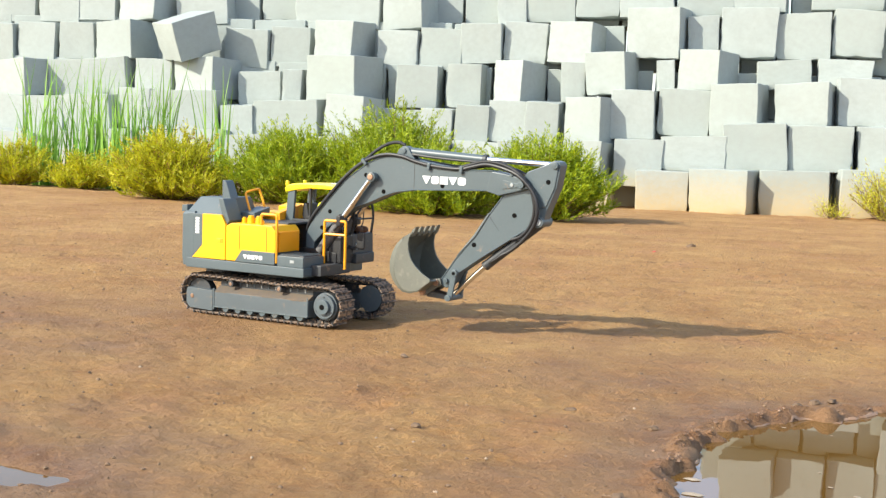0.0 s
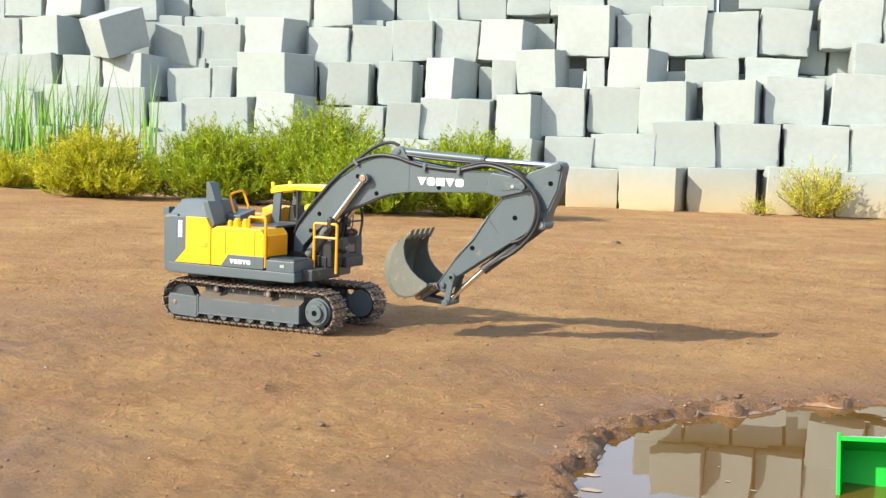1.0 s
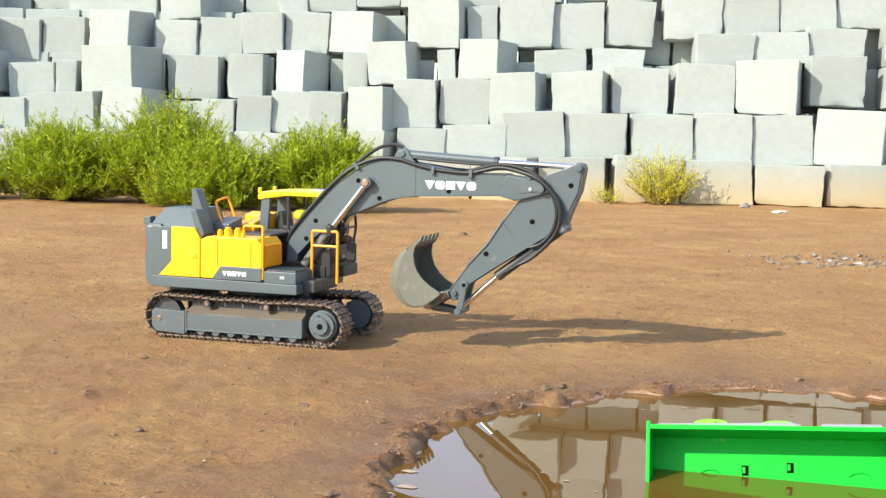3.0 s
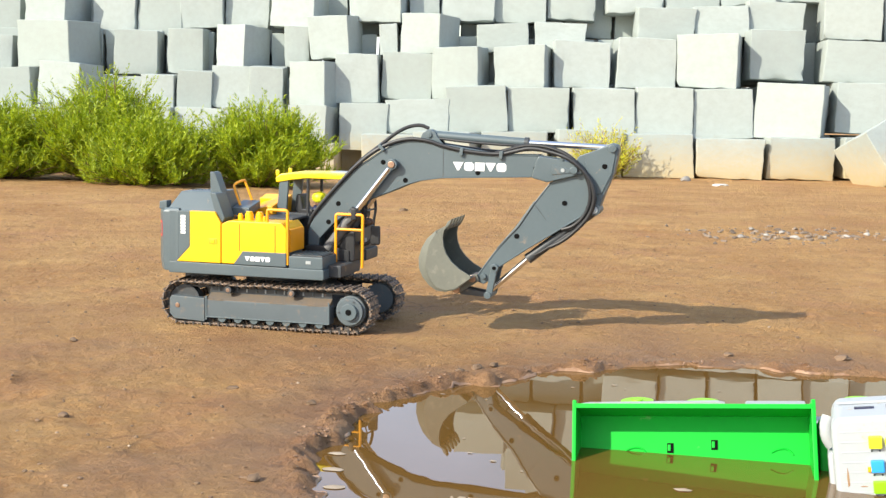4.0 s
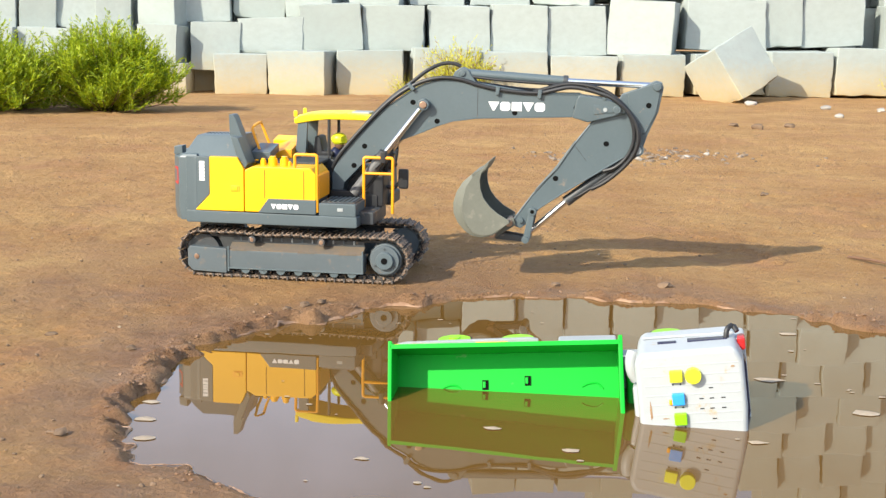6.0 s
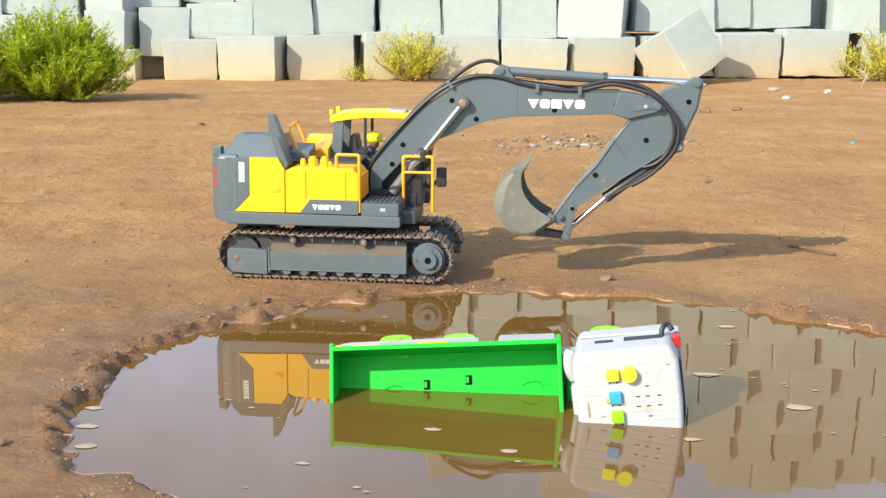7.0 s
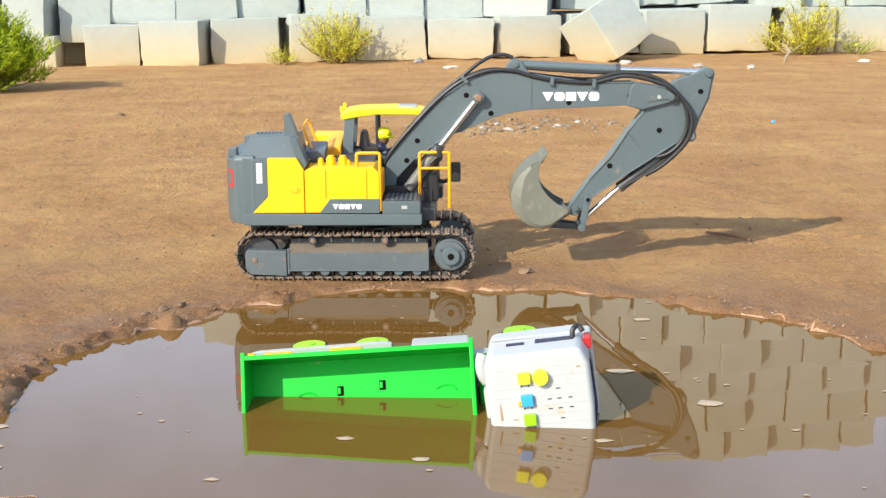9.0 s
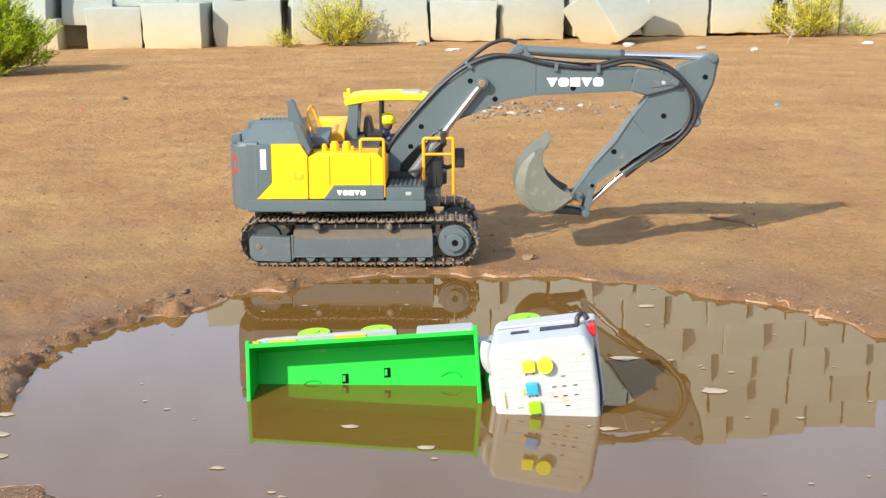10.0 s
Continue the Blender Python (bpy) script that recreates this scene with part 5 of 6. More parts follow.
# where the machine stands and heads: seconds, x, y, degrees
DRIVE = [(0, -0.872, 0.041, -6.3), (0.5, -0.819, 0.038, -6.0), (1, -0.766, 0.035, -5.7), (1.5, -0.712, 0.031, -5.5), (2, -0.659, 0.028, -5.3), (2.5, -0.604, 0.026, -5.0),
         (3.2, -0.527, 0.023, -4.2), (4, -0.439, 0.020, -3.2), (4.5, -0.384, 0.017, -3.0), (5, -0.327, 0.012, -3.1), (5.5, -0.266, 0.002, -3.4), (6.2, -0.192, -0.003, -3.2),
         (7, -0.109, -0.005, -2.7), (7.5, -0.053, -0.004, -1.6), (7.9, -0.011, 0.000, -0.4), (8.1, -0.001, 0.000, -0.1), (8.5, 0.000, 0.000, 0.0), (10, 0.000, 0.000, 0.0)]

# ---- the toy truck lying on its side in the puddle ----
def build_truck():
    # its space: x along the bed, -y out of the open bed, z to the flank that lies uppermost
    where = Matrix.Translation((-0.0525, -0.383, 0.0335)) @ Euler((radians(-24), radians(-3.6), 0)).to_matrix().to_4x4() @ Matrix.Scale(0.88, 4)
    truck = thing("toy_truck", "green and white toy dump truck lying on its side in water", "toy truck", where=where)
    low, length, deep = -0.084, 0.195, 0.042
    bed = part("bed", box(0.0, length, deep - 0.0026, deep, low, 0.0, 0.0006), GREEN, truck, "glossy green open dump bed")
    part("bed_side", box(0.0, length, 0.0, deep - 0.0026, -0.0026, 0.0, 0.0005), GREEN, bed)
    part("bed_side", box(0.0, length, 0.0, deep - 0.0026, low, low + 0.0026, 0.0005), GREEN, bed)
    part("tail_gate", prism([(-0.0015, low), (0.0018, low), (0.0018, 0.0035), (-0.0015, 0.0035)], -0.0012, deep, 0.0006), GREEN, bed)
    part("head_board", prism([(length - 0.0018, low), (length + 0.0018, low), (length + 0.0018, 0.0045), (length - 0.0018, 0.0045)], -0.0012, deep, 0.0006), GREEN, bed)
    part("rim", box(0.0, length, -0.0012, 0.0008, -0.0034, 0.0006, 0.0005), GREEN, bed)
    for x, z in ((0.0790, -0.0300), (0.1160, -0.0270)):
        part("slot", box(x - 0.0034, x + 0.0020, deep - 0.0033, deep - 0.0022, z - 0.0042, z + 0.0042, 0), HOLE, bed)
        part("tab", box(x - 0.0028, x - 0.0004, deep - 0.0045, deep - 0.0024, z - 0.0026, z + 0.0028, 0.0003), GREEN, bed)
    for x in (0.0400, 0.1620):
        part("ridge", tube([(x, deep - 0.0030, -0.0330), (x + 0.006, deep - 0.0030, -0.0300), (x + 0.014, deep - 0.0030, -0.0300), (x + 0.018, deep - 0.0030, -0.0350)], 0.0008, rounds=1), GREEN, bed)
    part("coupling", box(0.2000, 0.2160, deep - 0.016, deep + 0.012, -0.0700, -0.0060, 0.0030), GREEN, truck)
    # chassis and wheels lie level, the bed is tipped off them
    chassis = part("chassis", prism([(0.0100, -0.0560), (0.2300, -0.0560), (0.2300, -0.0230), (0.0100, -0.0230)], 0.0400, 0.0640, 0.0020), PALE, truck, "pale grey chassis with orange trim")
    part("mud_guard", prism([(0.0000, -0.0240), (0.1250, -0.0240), (0.1250, -0.0048), (0.1180, -0.0034), (0.0080, -0.0052), (0.0000, -0.0065)], 0.0330, 0.0385, 0.0008), PALE, chassis)
    part("fuel_tank", box(0.1420, 0.1930, 0.0330, 0.0560, -0.0240, -0.0075, 0.0020), PALE, chassis)
    for x0, x1, top in ((-0.003, 0.003, -0.0060), (0.012, 0.036, -0.0066), (0.070, 0.098, -0.0058), (0.158, 0.190, -0.0092)):
        part("trim", box(x0, x1, 0.0316, 0.0332, -0.0240, top, 0.0004), ORANGE, chassis)

    def wheel(x, y, z):
        tyre = part("wheel", rod((x, y, z - 0.0150), (x, y, z), 0.0190, sides=36, bevel=0.0030), BLACK, truck, "black tyre with lime hub")
        hub = rod((x, y, z - 0.0020), (x, y, z + 0.0026), 0.0148, sides=36, bevel=0.0008)
        rod((x, y, z + 0.0020), (x, y, z + 0.0040), 0.0050, sides=24, bevel=0.0006, bm=hub)
        part("hub", hub, LIME, tyre, "lime plastic hub")
        for k in range(10):
            a = 2 * math.pi * k / 10
            part("lug", rod((x + 0.0168 * math.cos(a), y + 0.0168 * math.sin(a), z - 0.001), (x + 0.0168 * math.cos(a), y + 0.0168 * math.sin(a), z + 0.0010), 0.0014, sides=8), BLACK, tyre)
    wheel(0.0487, 0.0580, -0.0110)
    wheel(0.1060, 0.0550, -0.0110)
    wheel(0.2390, 0.0640, -0.0110)
    wheel(0.0487, 0.0580, -0.0760)
    wheel(0.1060, 0.0550, -0.0760)
    level = Matrix.Rotation(radians(24), 4, "X") @ Matrix.Translation((0, 0.0090, -0.0034))
    for ob in truck.children_recursive:
        if ob.name.startswith(("chassis", "mud_guard", "fuel_tank", "trim", "wheel", "hub", "lug")):
            ob.data.transform(level)
    # the cab, its roof turned to the camera's side
    front = -0.0370
    cab = part("cab", prism([(0.2110, -0.0880), (0.2940, -0.0880), (0.2965, -0.0500), (0.2960, -0.0120), (0.2900, 0.0000), (0.2160, -0.0010), (0.2105, -0.0080)], front, 0.0360, 0.0055, segments=4), WHITE, truck, "white plastic cab with coloured buttons")
    part("bumper", box(0.2860, 0.2990, 0.0020, 0.0340, -0.0800, -0.0020, 0.0030), WHITE, cab)
    part("windscreen", prism([(0.2945, -0.0780), (0.2985, -0.0600), (0.2982, -0.0200), (0.2940, -0.0090)], -0.0170, 0.0080, 0.0008), NAVY, cab, "dark printed windscreen")
    part("side_window", box(0.2530, 0.2850, -0.0110, -0.0020, -0.0010, 0.0006, 0.0004), NAVY, cab)
    part("side_window", box(0.2290, 0.2440, -0.0110, -0.0060, -0.0010, 0.0004, 0.0004), NAVY, cab)
    part("door_edge", box(0.2160, 0.2900, 0.0060, 0.0080, -0.0005, 0.0016, 0.0006), WHITE, cab)
    part("mirror", tube([(0.2840, -0.0060, 0.0000), (0.2850, -0.0050, 0.0070), (0.2900, 0.0000, 0.0090), (0.2930, -0.0040, 0.0040)], 0.0022, rounds=1), BLACK, cab)
    part("lamp", box(0.2925, 0.2990, -0.0050, 0.0100, -0.0120, -0.0010, 0.0020), RED, cab, "red lamp")
    bits = [(LEMON, 0.2470, -0.0205), (SKYBLUE, 0.2475, -0.0395), (LIME, 0.2480, -0.0560)]
    for mat, x, z in bits:
        part("button", box(x - 0.0050, x + 0.0050, front - 0.0042, front + 0.001, z - 0.0048, z + 0.0048, 0.0010), mat, cab)
        for dx, dz in ((-0.003, -0.0072), (0.003, -0.0072)):
            part("rivet", rod((x + dx, front - 0.0004, z + dz), (x + dx, front + 0.001, z + dz), 0.0008, sides=8), DARK, cab)
    bm = rod((0.2605, front - 0.0060, -0.0205), (0.2605, front + 0.001, -0.0205), 0.0064, sides=24, bevel=0.0008)
    part("beacon", bm, LEMON, cab)
    part("button", box(0.2400, 0.2432, front - 0.002, front + 0.001, -0.0440, -0.0400, 0.0005), ORANGE, cab)
    for z, xs in ((-0.0320, (0.2690,)), (-0.0405, (0.2610, 0.2690, 0.2780)), (-0.0488, (0.2610, 0.2690, 0.2780)), (-0.0575, (0.2700,))):
        for x in xs:
            part("slot", box(x - 0.0017, x + 0.0017, front - 0.0003, front + 0.001, z - 0.0004, z + 0.0004, 0), BLACK, cab)
    for k in range(7):
        part("rib", box(0.2170, 0.2920, front - 0.0002, front + 0.001, -0.0125 - 0.0080 * k - 0.0006, -0.0125 - 0.0080 * k + 0.0006, 0.0002), WHITE, cab)
    for x, z, w, h in ((0.2200, -0.0560, 0.0016, 0.016), (0.2225, -0.0700, 0.0030, 0.003), (0.2385, -0.0445, 0.0016, 0.006), (0.2300, -0.0560, 0.0050, 0.0010), (0.2860, -0.0160, 0.0030, 0.0016)):
        part("rust_stain", prism([(x, z), (x + w, z + h * 0.1), (x + w * 0.8, z + h * 0.7), (x + w * 0.3, z + h), (x - w * 0.2, z + h * 0.5)], front - 0.0003, front + 0.001, 0), RUST, cab, "brown rust stain")
    part("intake", tube([(0.2090, -0.0080, -0.0060), (0.2065, -0.0100, -0.0120), (0.2065, -0.0110, -0.0220), (0.2100, -0.0100, -0.0290)], 0.0052, 12, rounds=1), PALE, cab)
    part("fender", box(0.2060, 0.2130, -0.0180, 0.0060, -0.0640, -0.0330, 0.0030), WHITE, cab)
    for ob in (cab, *cab.children):
        for v in ob.data.vertices:
            v.co.z -= 0.013
            v.co.x -= 0.0075 if ob.name.startswith(("button", "beacon", "rivet")) else 0.003
        ob.data.transform(Matrix.Translation((0.25, front, -0.077)) @ level @ Matrix.Rotation(radians(-4), 4, "Y") @ Matrix.Rotation(radians(-5), 4, "Z") @ Matrix.Translation((-0.25, -front, 0.077)))
    return truck


build_truck()

# ---- plants ----
def leaf_look(name, young, old, brown=0.0):
    m = bpy.data.materials.new(name)
    m.use_nodes = True
    tree, link = m.node_tree, m.node_tree.links.new
    bsdf = tree.nodes["Principled BSDF"]
    geo = tree.nodes.new("ShaderNodeNewGeometry")
    ramp = tree.nodes.new("ShaderNodeValToRGB")
    ramp.color_ramp.elements[0].color, ramp.color_ramp.elements[1].color = (*old, 1), (*young, 1)
    if brown:
        ramp.color_ramp.elements[0].position = brown
        ramp.color_ramp.elements.new(brown * 0.6).color = (0.30, 0.16, 0.04, 1)
    link(geo.outputs["Random Per Island"], ramp.inputs[0])
    patch = node(tree, "ShaderNodeTexNoise", Scale=22.0, Detail=3.0)
    link(tree.nodes.new("ShaderNodeTexCoord").outputs["Object"], patch.inputs["Vector"])
    hsv = node(tree, "ShaderNodeHueSaturation")
    span = node(tree, "ShaderNodeMapRange")
    span.inputs["From Min"].default_value, span.inputs["From Max"].default_value = 0.3, 0.7
    span.inputs["To Min"].default_value, span.inputs["To Max"].default_value = 0.75, 1.2
    link(patch.outputs[0], span.inputs["Value"])
    link(span.outputs[0], hsv.inputs["Value"])
    link(ramp.outputs[0], hsv.inputs["Color"])
    link(hsv.outputs[0], bsdf.inputs["Base Color"])
    bsdf.inputs["Roughness"].default_value = 0.55
    shine = node(tree, "ShaderNodeBsdfTranslucent")
    link(hsv.outputs[0], shine.inputs["Color"])
    both = node(tree, "ShaderNodeMixShader", Fac=0.34)
    link(bsdf.outputs[0], both.inputs[1])
    link(shine.outputs[0], both.inputs[2])
    link(both.outputs[0], tree.nodes["Material Output"].inputs["Surface"])
    return m


LEAF_GREEN = leaf_look("fresh green leaf", (0.45, 0.50, 0.012), (0.17, 0.27, 0.009))
LEAF_YELLOW = leaf_look("yellowing leaf", (0.66, 0.60, 0.018), (0.36, 0.40, 0.012), 0.10)
LEAF_PALE = leaf_look("dry yellow leaf", (0.72, 0.64, 0.07), (0.46, 0.48, 0.03), 0.2)
REED = leaf_look("reed blade", (0.30, 0.50, 0.08), (0.14, 0.33, 0.04))
TWIG = material("reddish twig", (0.16, 0.08, 0.045), (0.10, 0.055, 0.03), 0.8, grain=300, stain=40, bump=0.1)


def blades(parts_list):
    """One mesh from rows of (foot, tip, half width): narrow four-sided leaves, bent a little at the middle."""
    co, faces = [], []
    for foot, tip, w, side in parts_list:
        n = len(co)
        mid = foot * 0.45 + tip * 0.55
        co += [tuple(foot), tuple(mid + side * w), tuple(tip), tuple(mid - side * w)]
        faces.append((n, n + 1, n + 2, n + 3))
    return co, faces


def build_bush(name, x, y, rx, ry, height, leaf, stems, seed, label, needle=0.018, dense=1.6):
    r = np.random.default_rng(seed)
    z0 = float(ground_height(np.array(x), np.array(y))) - 0.004
    bush = thing(name, label, "bush", where=Matrix.Translation((x, y, z0)))
    wood, leaves = bmesh.new(), []
    for _ in range(stems):
        a, lean = r.uniform(0, 2 * math.pi), r.uniform(0.0, 1.0) ** 0.5
        foot = Vector((math.cos(a) * rx * 0.25 * r.random(), math.sin(a) * ry * 0.25 * r.random(), 0))
        tall = height * (1 - 0.88 * lean ** 2.6 * r.uniform(0.6, 1.15)) * r.uniform(0.66, 1.06)
        head = Vector((math.cos(a) * rx * lean * r.uniform(0.8, 1.08), math.sin(a) * ry * lean * r.uniform(0.8, 1.08), tall))
        bend = Vector((head.x * 0.62, head.y * 0.62, head.z * 0.50))
        def along(u):
            return foot * (1 - u) ** 2 + bend * (2 * u * (1 - u)) + head * u * u
        tube([along(u) for u in (0, 0.35, 0.7, 1.0)], 0.0009, 4, wood)
        for _ in range(int(11 * dense)):
            u = r.uniform(0.03, 1.0) ** 0.9
            start = along(u)
            way = (Vector((head.x, head.y, 0)).normalized() * r.uniform(0.0, 0.8) + Vector((r.normal(), r.normal(), 0)) * 0.5 + Vector((0, 0, r.uniform(0.3, 1.2)))).normalized()
            long = r.uniform(0.032, 0.075) * (0.8 + height * 0.6)
            for k in range(int(15 * dense)):
                v = (k + r.random()) / (15 * dense)
                at = start + way * long * v + Vector((0, 0, 0.25 * long * v * v))
                out = (way * 1.2 + Vector((r.normal(), r.normal(), r.normal() * 0.7)) * 0.55).normalized()
                tip = at + out * needle * r.uniform(0.6, 1.25) * (1.1 - 0.4 * v)
                side = out.cross(Vector((r.normal(), r.normal(), r.normal()))).normalized()
                leaves.append((at, tip, needle * r.uniform(0.055, 0.10), side))
    part("woody_base", wood, TWIG, bush)
    co, faces = blades(leaves)
    me = bpy.data.meshes.new("crown")
    me.from_pydata(co, [], faces)
    me.materials.append(leaf)
    crown = new("crown", me)
    crown.parent = bush
    return bush


def build_reeds(x, y, spread_x, spread_y, count, seed):
    r = np.random.default_rng(seed)
    z0 = float(ground_height(np.array(x), np.array(y))) - 0.004
    tuft = thing("reed_tuft", "tall thin green reed blades in front of the concrete heap", "reed", "reeds by the heap", Matrix.Translation((x, y, z0)))
    co, faces = [], []
    for _ in range(count):
        a = r.uniform(0, 2 * math.pi)
        foot = Vector((r.normal() * spread_x * 0.5, r.normal() * spread_y * 0.5, 0))
        tall = r.uniform(0.20, 0.56)
        lean = Vector((math.cos(a), math.sin(a), 0)) * tall * r.uniform(0.02, 0.32)
        w = r.uniform(0.0035, 0.0072)
        side = Vector((math.cos(a + 1.3), math.sin(a + 1.3), 0))
        n = len(co)
        for k in range(5):
            u = k / 4
            p = foot + Vector((0, 0, tall * u * (1 - 0.12 * u))) + lean * u * u
            half = side * w * (1 - u * 0.92)
            co += [tuple(p - half), tuple(p + half)]
            if k:
                faces.append((n + 2 * k - 2, n + 2 * k - 1, n + 2 * k + 1, n + 2 * k))
    me = bpy.data.meshes.new("blades")
    me.from_pydata(co, [], faces)
    me.materials.append(REED)
    ob = new("foliage", me)
    ob.parent = tuft


GREEN_LABEL = "feathery fresh green shrub in front of the concrete heap"
build_bush("shrub", -1.72, 2.26, 0.26, 0.22, 0.290, LEAF_GREEN, 250, 11, GREEN_LABEL)
build_bush("shrub", -2.02, 2.20, 0.26, 0.19, 0.215, LEAF_GREEN, 190, 12, GREEN_LABEL)
build_bush("shrub", -1.225, 2.24, 0.22, 0.16, 0.225, LEAF_GREEN, 190, 13, GREEN_LABEL)
build_bush("shrub", -1.51, 2.11, 0.22, 0.15, 0.175, LEAF_GREEN, 150, 16, GREEN_LABEL)
build_bush("shrub", -2.40, 2.10, 0.22, 0.15, 0.195, LEAF_YELLOW, 170, 14, "yellowing shrub with reddish twigs beside the green ones")
build_bush("shrub", -2.98, 2.42, 0.16, 0.11, 0.110, LEAF_YELLOW, 34, 15, "low yellowing shrub at the foot of the reeds")
build_bush("shrub", -3.32, 2.44, 0.17, 0.12, 0.150, LEAF_YELLOW, 44, 17, "low yellowing shrub at the foot of the reeds")
build_bush("shrub", -0.353, 3.62, 0.165, 0.08, 0.19, LEAF_PALE, 60, 21, "small dry yellow-green shrub at the foot of the heap", 0.019, 0.75)
build_bush("shrub", 1.50, 3.96, 0.19, 0.09, 0.21, LEAF_PALE, 66, 22, "small dry yellow-green shrub at the foot of the heap", 0.019, 0.75)
build_bush("weed", -0.549, 3.56, 0.075, 0.05, 0.055, LEAF_PALE, 14, 23, "low dry weed at the foot of a cube", 0.013, 0.6)
build_bush("weed", 1.71, 3.98, 0.11, 0.05, 0.055, LEAF_GREEN, 14, 24, "low green weed at the foot of the heap", 0.013, 0.6)
for k, (x, y) in enumerate([(-3.30, 2.60), (-3.13, 2.64), (-2.93, 2.56), (-2.84, 2.66), (-3.46, 2.64), (-2.64, 2.72)]):
    build_reeds(x, y, 0.085, 0.06, 70 if k < 4 else 26, 40 + k)

# ---- stones and litter ----
STONE = material("pale pebble", (0.42, 0.38, 0.33), (0.24, 0.21, 0.18), 0.7, grain=300, stain=40, bump=0.2, vary=0.35)
CLOD = material("dry clod", (0.20, 0.13, 0.075), (0.12, 0.07, 0.04), 0.9, grain=300, stain=60, bump=0.4, vary=0.25)
LITTER = material("white litter", (0.75, 0.74, 0.70), (0.6, 0.58, 0.52), 0.6, bump=0.1)
SCUM = material("pale foam scum", (0.40, 0.32, 0.23), (0.28, 0.21, 0.14), 0.7, grain=300, stain=50, bump=0.2)


def stone_bm(r, size, flat=0.6, rough=0.28):
    b = bmesh.new()
    bmesh.ops.create_icosphere(b, subdivisions=2, radius=1)
    stretch = Vector((r.uniform(0.8, 1.4), r.uniform(0.7, 1.1), flat))
    bias = Vector((r.random(), r.random(), r.random())) * 9
    for v in b.verts:
        v.co *= 1 + rough * noise.noise(v.co * 1.3 + bias) * 1.6
        v.co = Vector((v.co.x * stretch.x, v.co.y * stretch.y, v.co.z * stretch.z)) * size
    bmesh.ops.rotate(b, verts=b.verts, matrix=Matrix.Rotation(r.uniform(0, 6.3), 3, "Z"))
    return b


def lay(name, x, y, size, mat, label, category, group, seed, flat=0.6, rough=0.28):
    r = random.Random(seed)
    ob = link_mesh(name, stone_bm(r, size, flat, rough), mat, smooth=50)
    ob.location = (x, y, float(ground_height(np.array(x), np.array(y))) + size * flat * 0.45)
    return tagged(ob, label, category, group)


def scatter(name, label, category, mat, count, place, size, seed, flat=0.6, sink=0.35):
    """Uncounted small pieces over the earth, in one object."""
    r = random.Random(seed)
    shapes = []
    for _ in range(6):
        b = bmesh.new()
        bmesh.ops.create_icosphere(b, subdivisions=1, radius=1)
        for v in b.verts:
            v.co *= r.uniform(0.7, 1.25)
        me = bpy.data.meshes.new("scrap")
        b.to_mesh(me)
        b.free()
        shapes.append(me)
    bm_verts = []
    faces = []
    for _ in range(count):
        x, y = place(r)
        if float(shore_gap(np.array(x), np.array(y))) < 0.004:
            continue
        s = size * r.uniform(0.4, 1.0) ** 1.6 * 1.4
        me, a = r.choice(shapes), r.uniform(0, 6.3)
        z = float(ground_height(np.array(x), np.array(y))) + s * flat * sink
        n = len(bm_verts)
        kx, ky = r.uniform(0.7, 1.4), r.uniform(0.7, 1.2)
        for v in me.vertices:
            px, py = v.co.x * s * kx, v.co.y * s * ky
            bm_verts.append((x + px * math.cos(a) - py * math.sin(a), y + px * math.sin(a) + py * math.cos(a), z + v.co.z * s * flat))
        faces += [tuple(n + i for i in p.vertices) for p in me.polygons]
    me = bpy.data.meshes.new(name)
    me.from_pydata(bm_verts, [], faces)
    me.materials.append(mat)
    return tagged(new(name, me), label, category, kind="stuff")


def gravel_place(r):
    u = r.gauss(0, 1)
    return 0.21 + 0.11 * u, 1.335 + 0.075 * r.gauss(0, 1) + 0.03 * u


scatter("gravel", "thin patch of pale gravel on the earth", "gravel", material("gravel grey", (0.26, 0.195, 0.135), (0.12, 0.085, 0.06), 0.7, grain=90, stain=60, bump=0.2, mix=0.25), 190, gravel_place, 0.0052, 5)
scatter("crumbs", "small loose crumbs of dry earth", "crumbs", CLOD, 2600, lambda r: (r.uniform(-1.7, 1.2), -0.72 + 2.6 * r.random() ** 1.4), 0.0016, 6, 0.7)
scatter("grit", "pale grit on the earth", "grit", material("pale grit", (0.40, 0.30, 0.20), (0.30, 0.21, 0.14), 0.8, bump=0.1), 300, lambda r: (r.uniform(-1.5, 1.1), -0.7 + 2.6 * r.random() ** 1.3), 0.0012, 8, 0.7)


def shore_place(r):
    a = r.uniform(8, 232)
    d = np.interp(a, [p[0] for p in SHORE], [p[1] for p in SHORE]) + abs(r.gauss(0.004, 0.009))
    return SHORE_MIDDLE[0] + d * math.cos(radians(a)), SHORE_MIDDLE[1] + d * math.sin(radians(a))


scatter("shore_crust", "crusty wet crumbs of earth along the puddle's edge", "crumbs", material("wet crust", (0.25, 0.140, 0.070), (0.16, 0.08, 0.036), 0.4, grain=120, stain=50, bump=0.2, mix=0.3), 900, shore_place, 0.0017, 9, 0.5, 0.1)


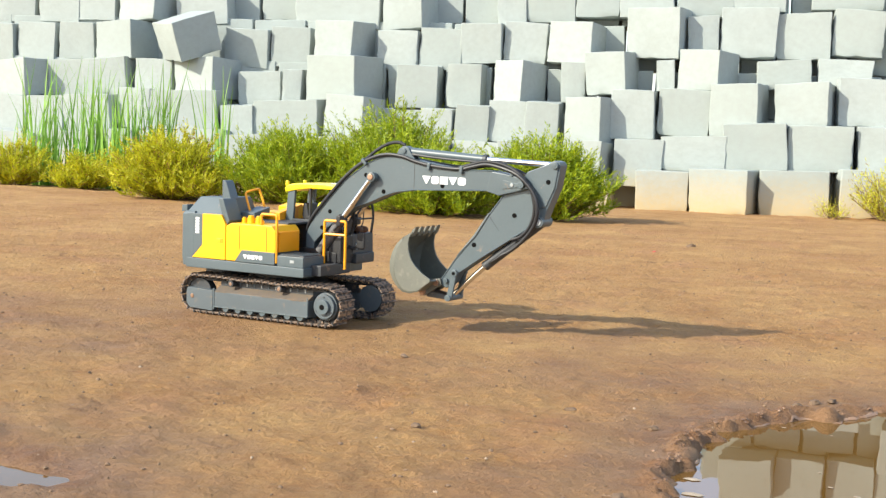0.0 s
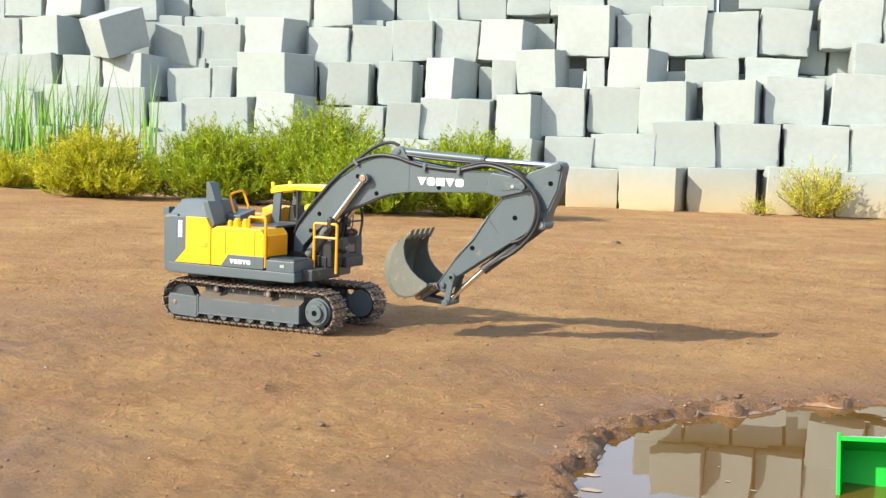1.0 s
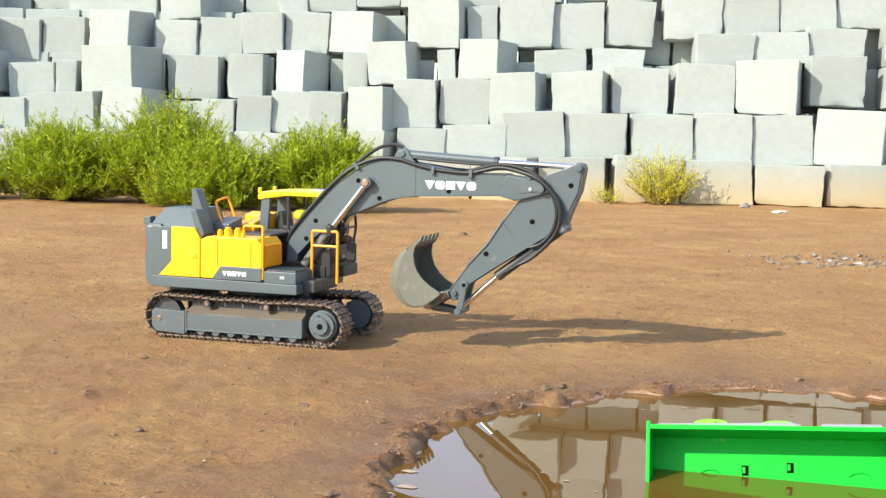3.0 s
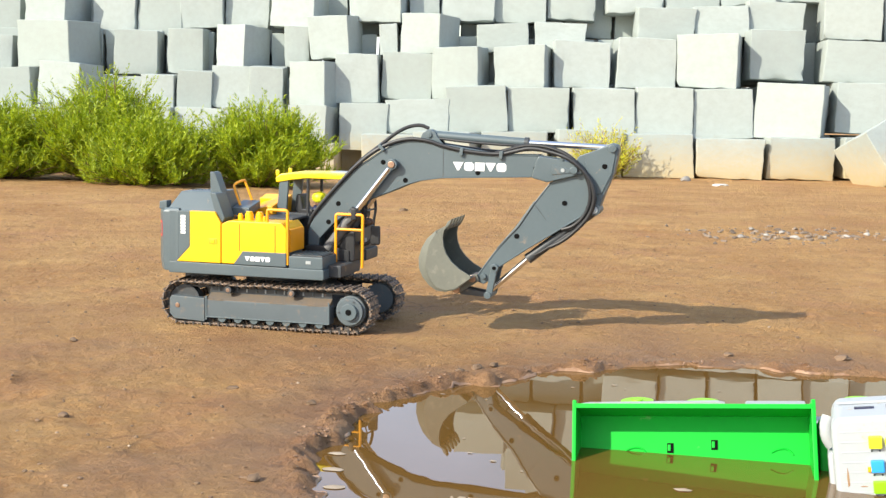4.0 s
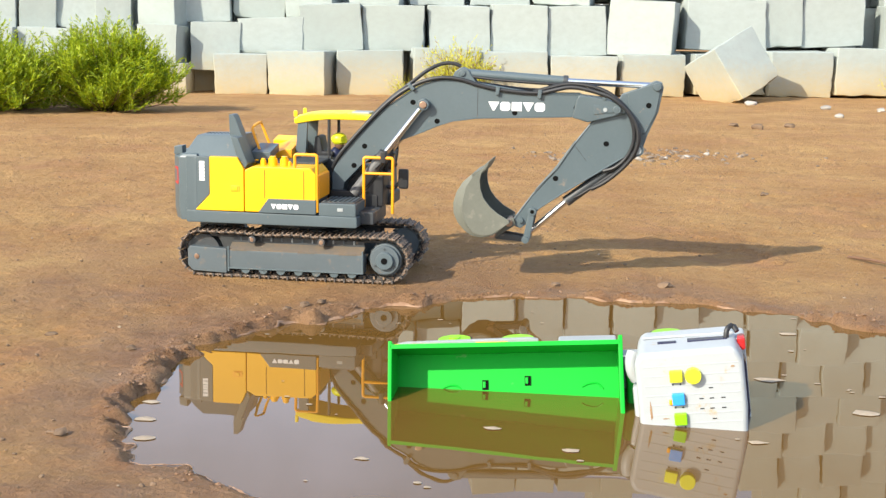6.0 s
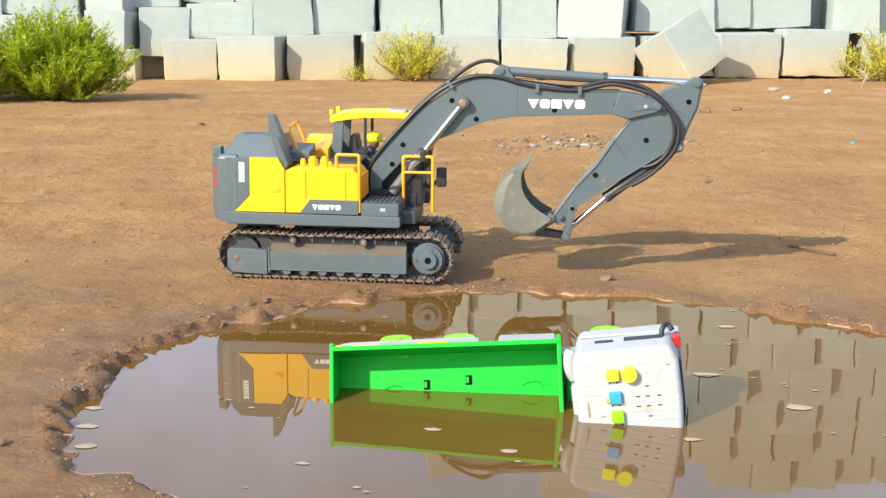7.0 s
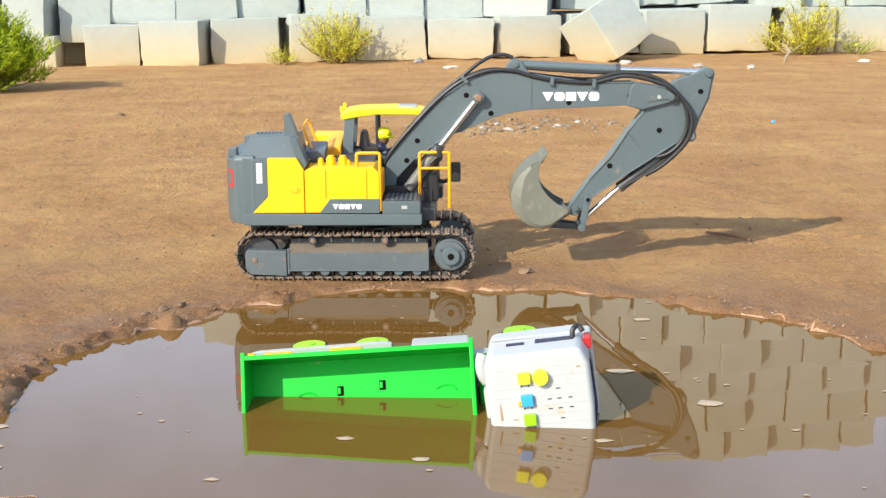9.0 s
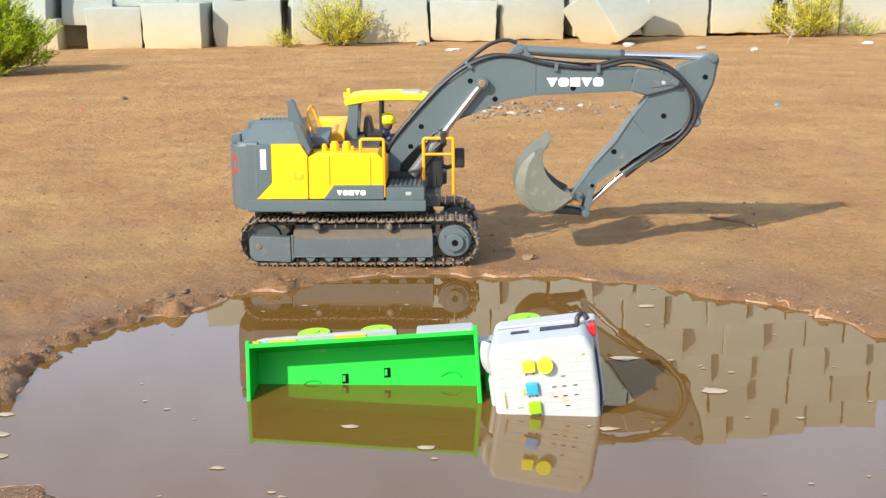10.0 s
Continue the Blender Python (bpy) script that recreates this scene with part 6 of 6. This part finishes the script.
def build_foam():
    """A broken line of pale dried foam and crust where the water meets the earth, each scrap a low wavy strip."""
    r = random.Random(31)
    turns, far = [p[0] for p in SHORE] + [360], [p[1] for p in SHORE] + [SHORE[0][1]]
    co, faces = [], []
    a = 6.0
    while a < 232:
        long = r.uniform(2.0, 7.5)
        if r.random() < 0.62:
            n = 2 + int(long / 0.35)
            wide = r.uniform(0.0005, 0.0019)
            first = len(co)
            for k in range(n):
                at = a + long * k / (n - 1)
                d = float(np.interp(at, turns, far))
                for _ in range(12):                    # walk out to the water's edge on the uneven shore
                    x, y = SHORE_MIDDLE[0] + d * math.cos(radians(at)), SHORE_MIDDLE[1] + d * math.sin(radians(at))
                    d -= (float(ground_height(np.array(x), np.array(y))) - WATER - 0.0004) * 1.0
                w = wide * math.sin(math.pi * (k + 0.4) / (n - 0.2)) * r.uniform(0.5, 1.3) + 0.0003
                for u, h in ((-1.0, 0.0), (-0.4, 0.5), (0.5, 0.6), (1.0, 0.0)):
                    q = d + u * w
                    x, y = SHORE_MIDDLE[0] + q * math.cos(radians(at)), SHORE_MIDDLE[1] + q * math.sin(radians(at))
                    co.append((x, y, max(WATER, float(ground_height(np.array(x), np.array(y)))) + 0.0003 + h * min(w, 0.0022) * r.uniform(0.6, 1.2)))
                if k:
                    m = first + 4 * k
                    faces += [(m - 4 + j, m + j, m + j + 1, m - 3 + j) for j in range(3)]
        a += long + r.uniform(0.2, 2.2)
    me = bpy.data.meshes.new("shore_foam")
    me.from_pydata(co, [], faces)
    me.materials.append(material("dried foam crust", (0.36, 0.22, 0.13), (0.22, 0.115, 0.055), 0.40, grain=160, stain=40, bump=0.3, mix=0.3))
    me.shade_smooth()
    tagged(new("shore_foam", me), "broken line of pale dried foam along the puddle's edge", "foam", kind="stuff")


build_foam()
PEBBLE = "pale pebble lying on the earth"
for k, (x, y, s) in enumerate([(0.106, 1.253, 0.007), (0.156, 1.306, 0.007), (0.208, 1.274, 0.008), (0.266, 1.293, 0.006), (0.313, 1.353, 0.007), (0.188, 1.355, 0.006), (0.129, 1.395, 0.006), (0.358, 1.408, 0.007),
                               (0.719, 3.50, 0.020), (0.936, 3.231, 0.016), (-0.044, 3.66, 0.020), (0.887, 2.749, 0.014), (1.091, 3.106, 0.016)]):
    lay("pebble", x, y, s, STONE, PEBBLE, "pebble", "loose pebbles", 60 + k)
CLOD_LABEL = "reddish dry clod of earth on the lot"
for k, (x, y, s) in enumerate([(0.559, 2.123, 0.018), (0.654, 2.209, 0.016), (0.503, 2.167, 0.012), (-0.604, -0.098, 0.005), (-0.368, -0.258, 0.005), (0.182, 0.042, 0.007), (0.067, 0.031, 0.005), (-0.457, -0.399, 0.005), (-0.253, -0.523, 0.005),
                               (-0.172, -0.122, 0.006), (-0.186, -0.134, 0.005), (-0.158, -0.108, 0.005), (-0.282, -0.299, 0.005), (-0.641, 1.562, 0.008), (0.388, 0.781, 0.007)]):
    lay("clod", x, y, s, CLOD, CLOD_LABEL, "clod", "loose clods", 90 + k, 0.5, 0.4)
for k, (x, y, s) in enumerate([(0.083, 3.30, 0.026), (1.62, 3.60, 0.024), (1.423, 2.037, 0.014)]):
    lay("litter_scrap", x, y, s, LITTER, "crumpled white scrap of litter on the earth", "litter", "scraps of litter", 120 + k, 0.25, 0.5)
lay("litter_scrap", 0.772, 1.426, 0.006, SKYBLUE, "tiny blue plastic scrap on the earth", "litter", "", 131, 0.5)
lay("litter_scrap", -0.682, 1.376, 0.005, RED, "tiny red plastic scrap on the earth", "litter", "", 132, 0.5)
stick = link_mesh("stick", tube([(0.410, 0.240, 0.002), (0.432, 0.221, 0.003), (0.455, 0.192, 0.002)], 0.0018, 6, rounds=1), TWIG, smooth=60)
tagged(stick, "short dark twig lying on the earth", "twig")


def dry_twig(x, y, seed):
    r = random.Random(seed)
    z = float(ground_height(np.array(x), np.array(y)))
    bm = tube([(x, y, z + 0.003), (x + 0.020, y + 0.06, z + 0.012), (x + 0.055, y + 0.14, z + 0.030), (x + 0.060, y + 0.24, z + 0.050)], 0.0022, 5)
    for k in range(5):
        u = 0.25 + 0.15 * k
        at = Vector((x + 0.06 * u, y + 0.22 * u, z + 0.045 * u))
        tube([at, at + Vector((r.uniform(-0.06, 0.09), r.uniform(0.0, 0.06), r.uniform(0.01, 0.05)))], 0.0014, 4, bm)
    tagged(link_mesh("dry_branch", bm, material("bleached twig", (0.46, 0.38, 0.28), (0.30, 0.23, 0.16), 0.8, grain=300, stain=40, bump=0.1), smooth=50), "bleached dry branch lying before a shrub", "branch")


dry_twig(1.315, 3.56, 5)


def build_scum():
    """Foam flakes afloat on the puddle."""
    r = random.Random(77)
    co, faces = [], []
    spots = [(r.uniform(-0.2, 0.44), r.uniform(-0.62, -0.06), r.uniform(0.0010, 0.0028)) for _ in range(60)]
    spots += [(0.03, -0.455, 0.005), (0.085, -0.495, 0.005), (0.24, -0.30, 0.010), (0.21, -0.46, 0.006), (0.30, -0.38, 0.009), (0.28, -0.14, 0.008), (-0.222, -0.43, 0.006), (-0.215, -0.47, 0.007), (-0.20, -0.51, 0.007), (-0.05, -0.53, 0.004)]
    for x, y, s in spots:
        if float(shore_gap(np.array(x), np.array(y))) > -0.003 or (-0.07 < x < 0.23 and -0.45 < y < -0.27):
            continue
        n = len(co)
        ring = 9
        for k in range(ring):
            a = 2 * math.pi * k / ring
            d = s * r.uniform(0.65, 1.15)
            co.append((x + 1.3 * d * math.cos(a), y + d * 0.8 * math.sin(a), WATER + 0.0005))
        co.append((x, y, WATER + 0.0005 + s * 0.12))
        faces += [(n + k, n + (k + 1) % ring, n + ring) for k in range(ring)]
    me = bpy.data.meshes.new("scum")
    me.from_pydata(co, [], faces)
    me.materials.append(SCUM)
    tagged(new("scum", me), "pale foam flakes afloat on the muddy water", "scum", kind="stuff")


build_scum()


def gone(t):
    """Metres that the machine has still to go at t, from the rows of its drive."""
    return float(np.interp(t, [r[0] for r in DRIVE], [r[1] for r in DRIVE]))


def motions():
    rows = [(t, pose(x, y, 0, 0, 0, turn)) for t, x, y, turn in DRIVE]
    walk(EXCAVATOR, rows)
    walk(DRIVER, rows)
    times = [0.1 * k for k in range(85)] + [10.0]
    for ob, start, y in TRACK_SHOES:
        steps = []
        for t in times:
            x, z, turn = on_loop(start + gone(t))
            steps.append((t, pose(x, y, z, 0, turn, 0)))
        walk(ob, steps)
    for ob in SPROCKETS:
        at = ob.location.copy()
        walk(ob, [(t, pose(at.x, at.y, at.z, 0, math.degrees(gone(t) / END_R), 0)) for t in times])


motions()
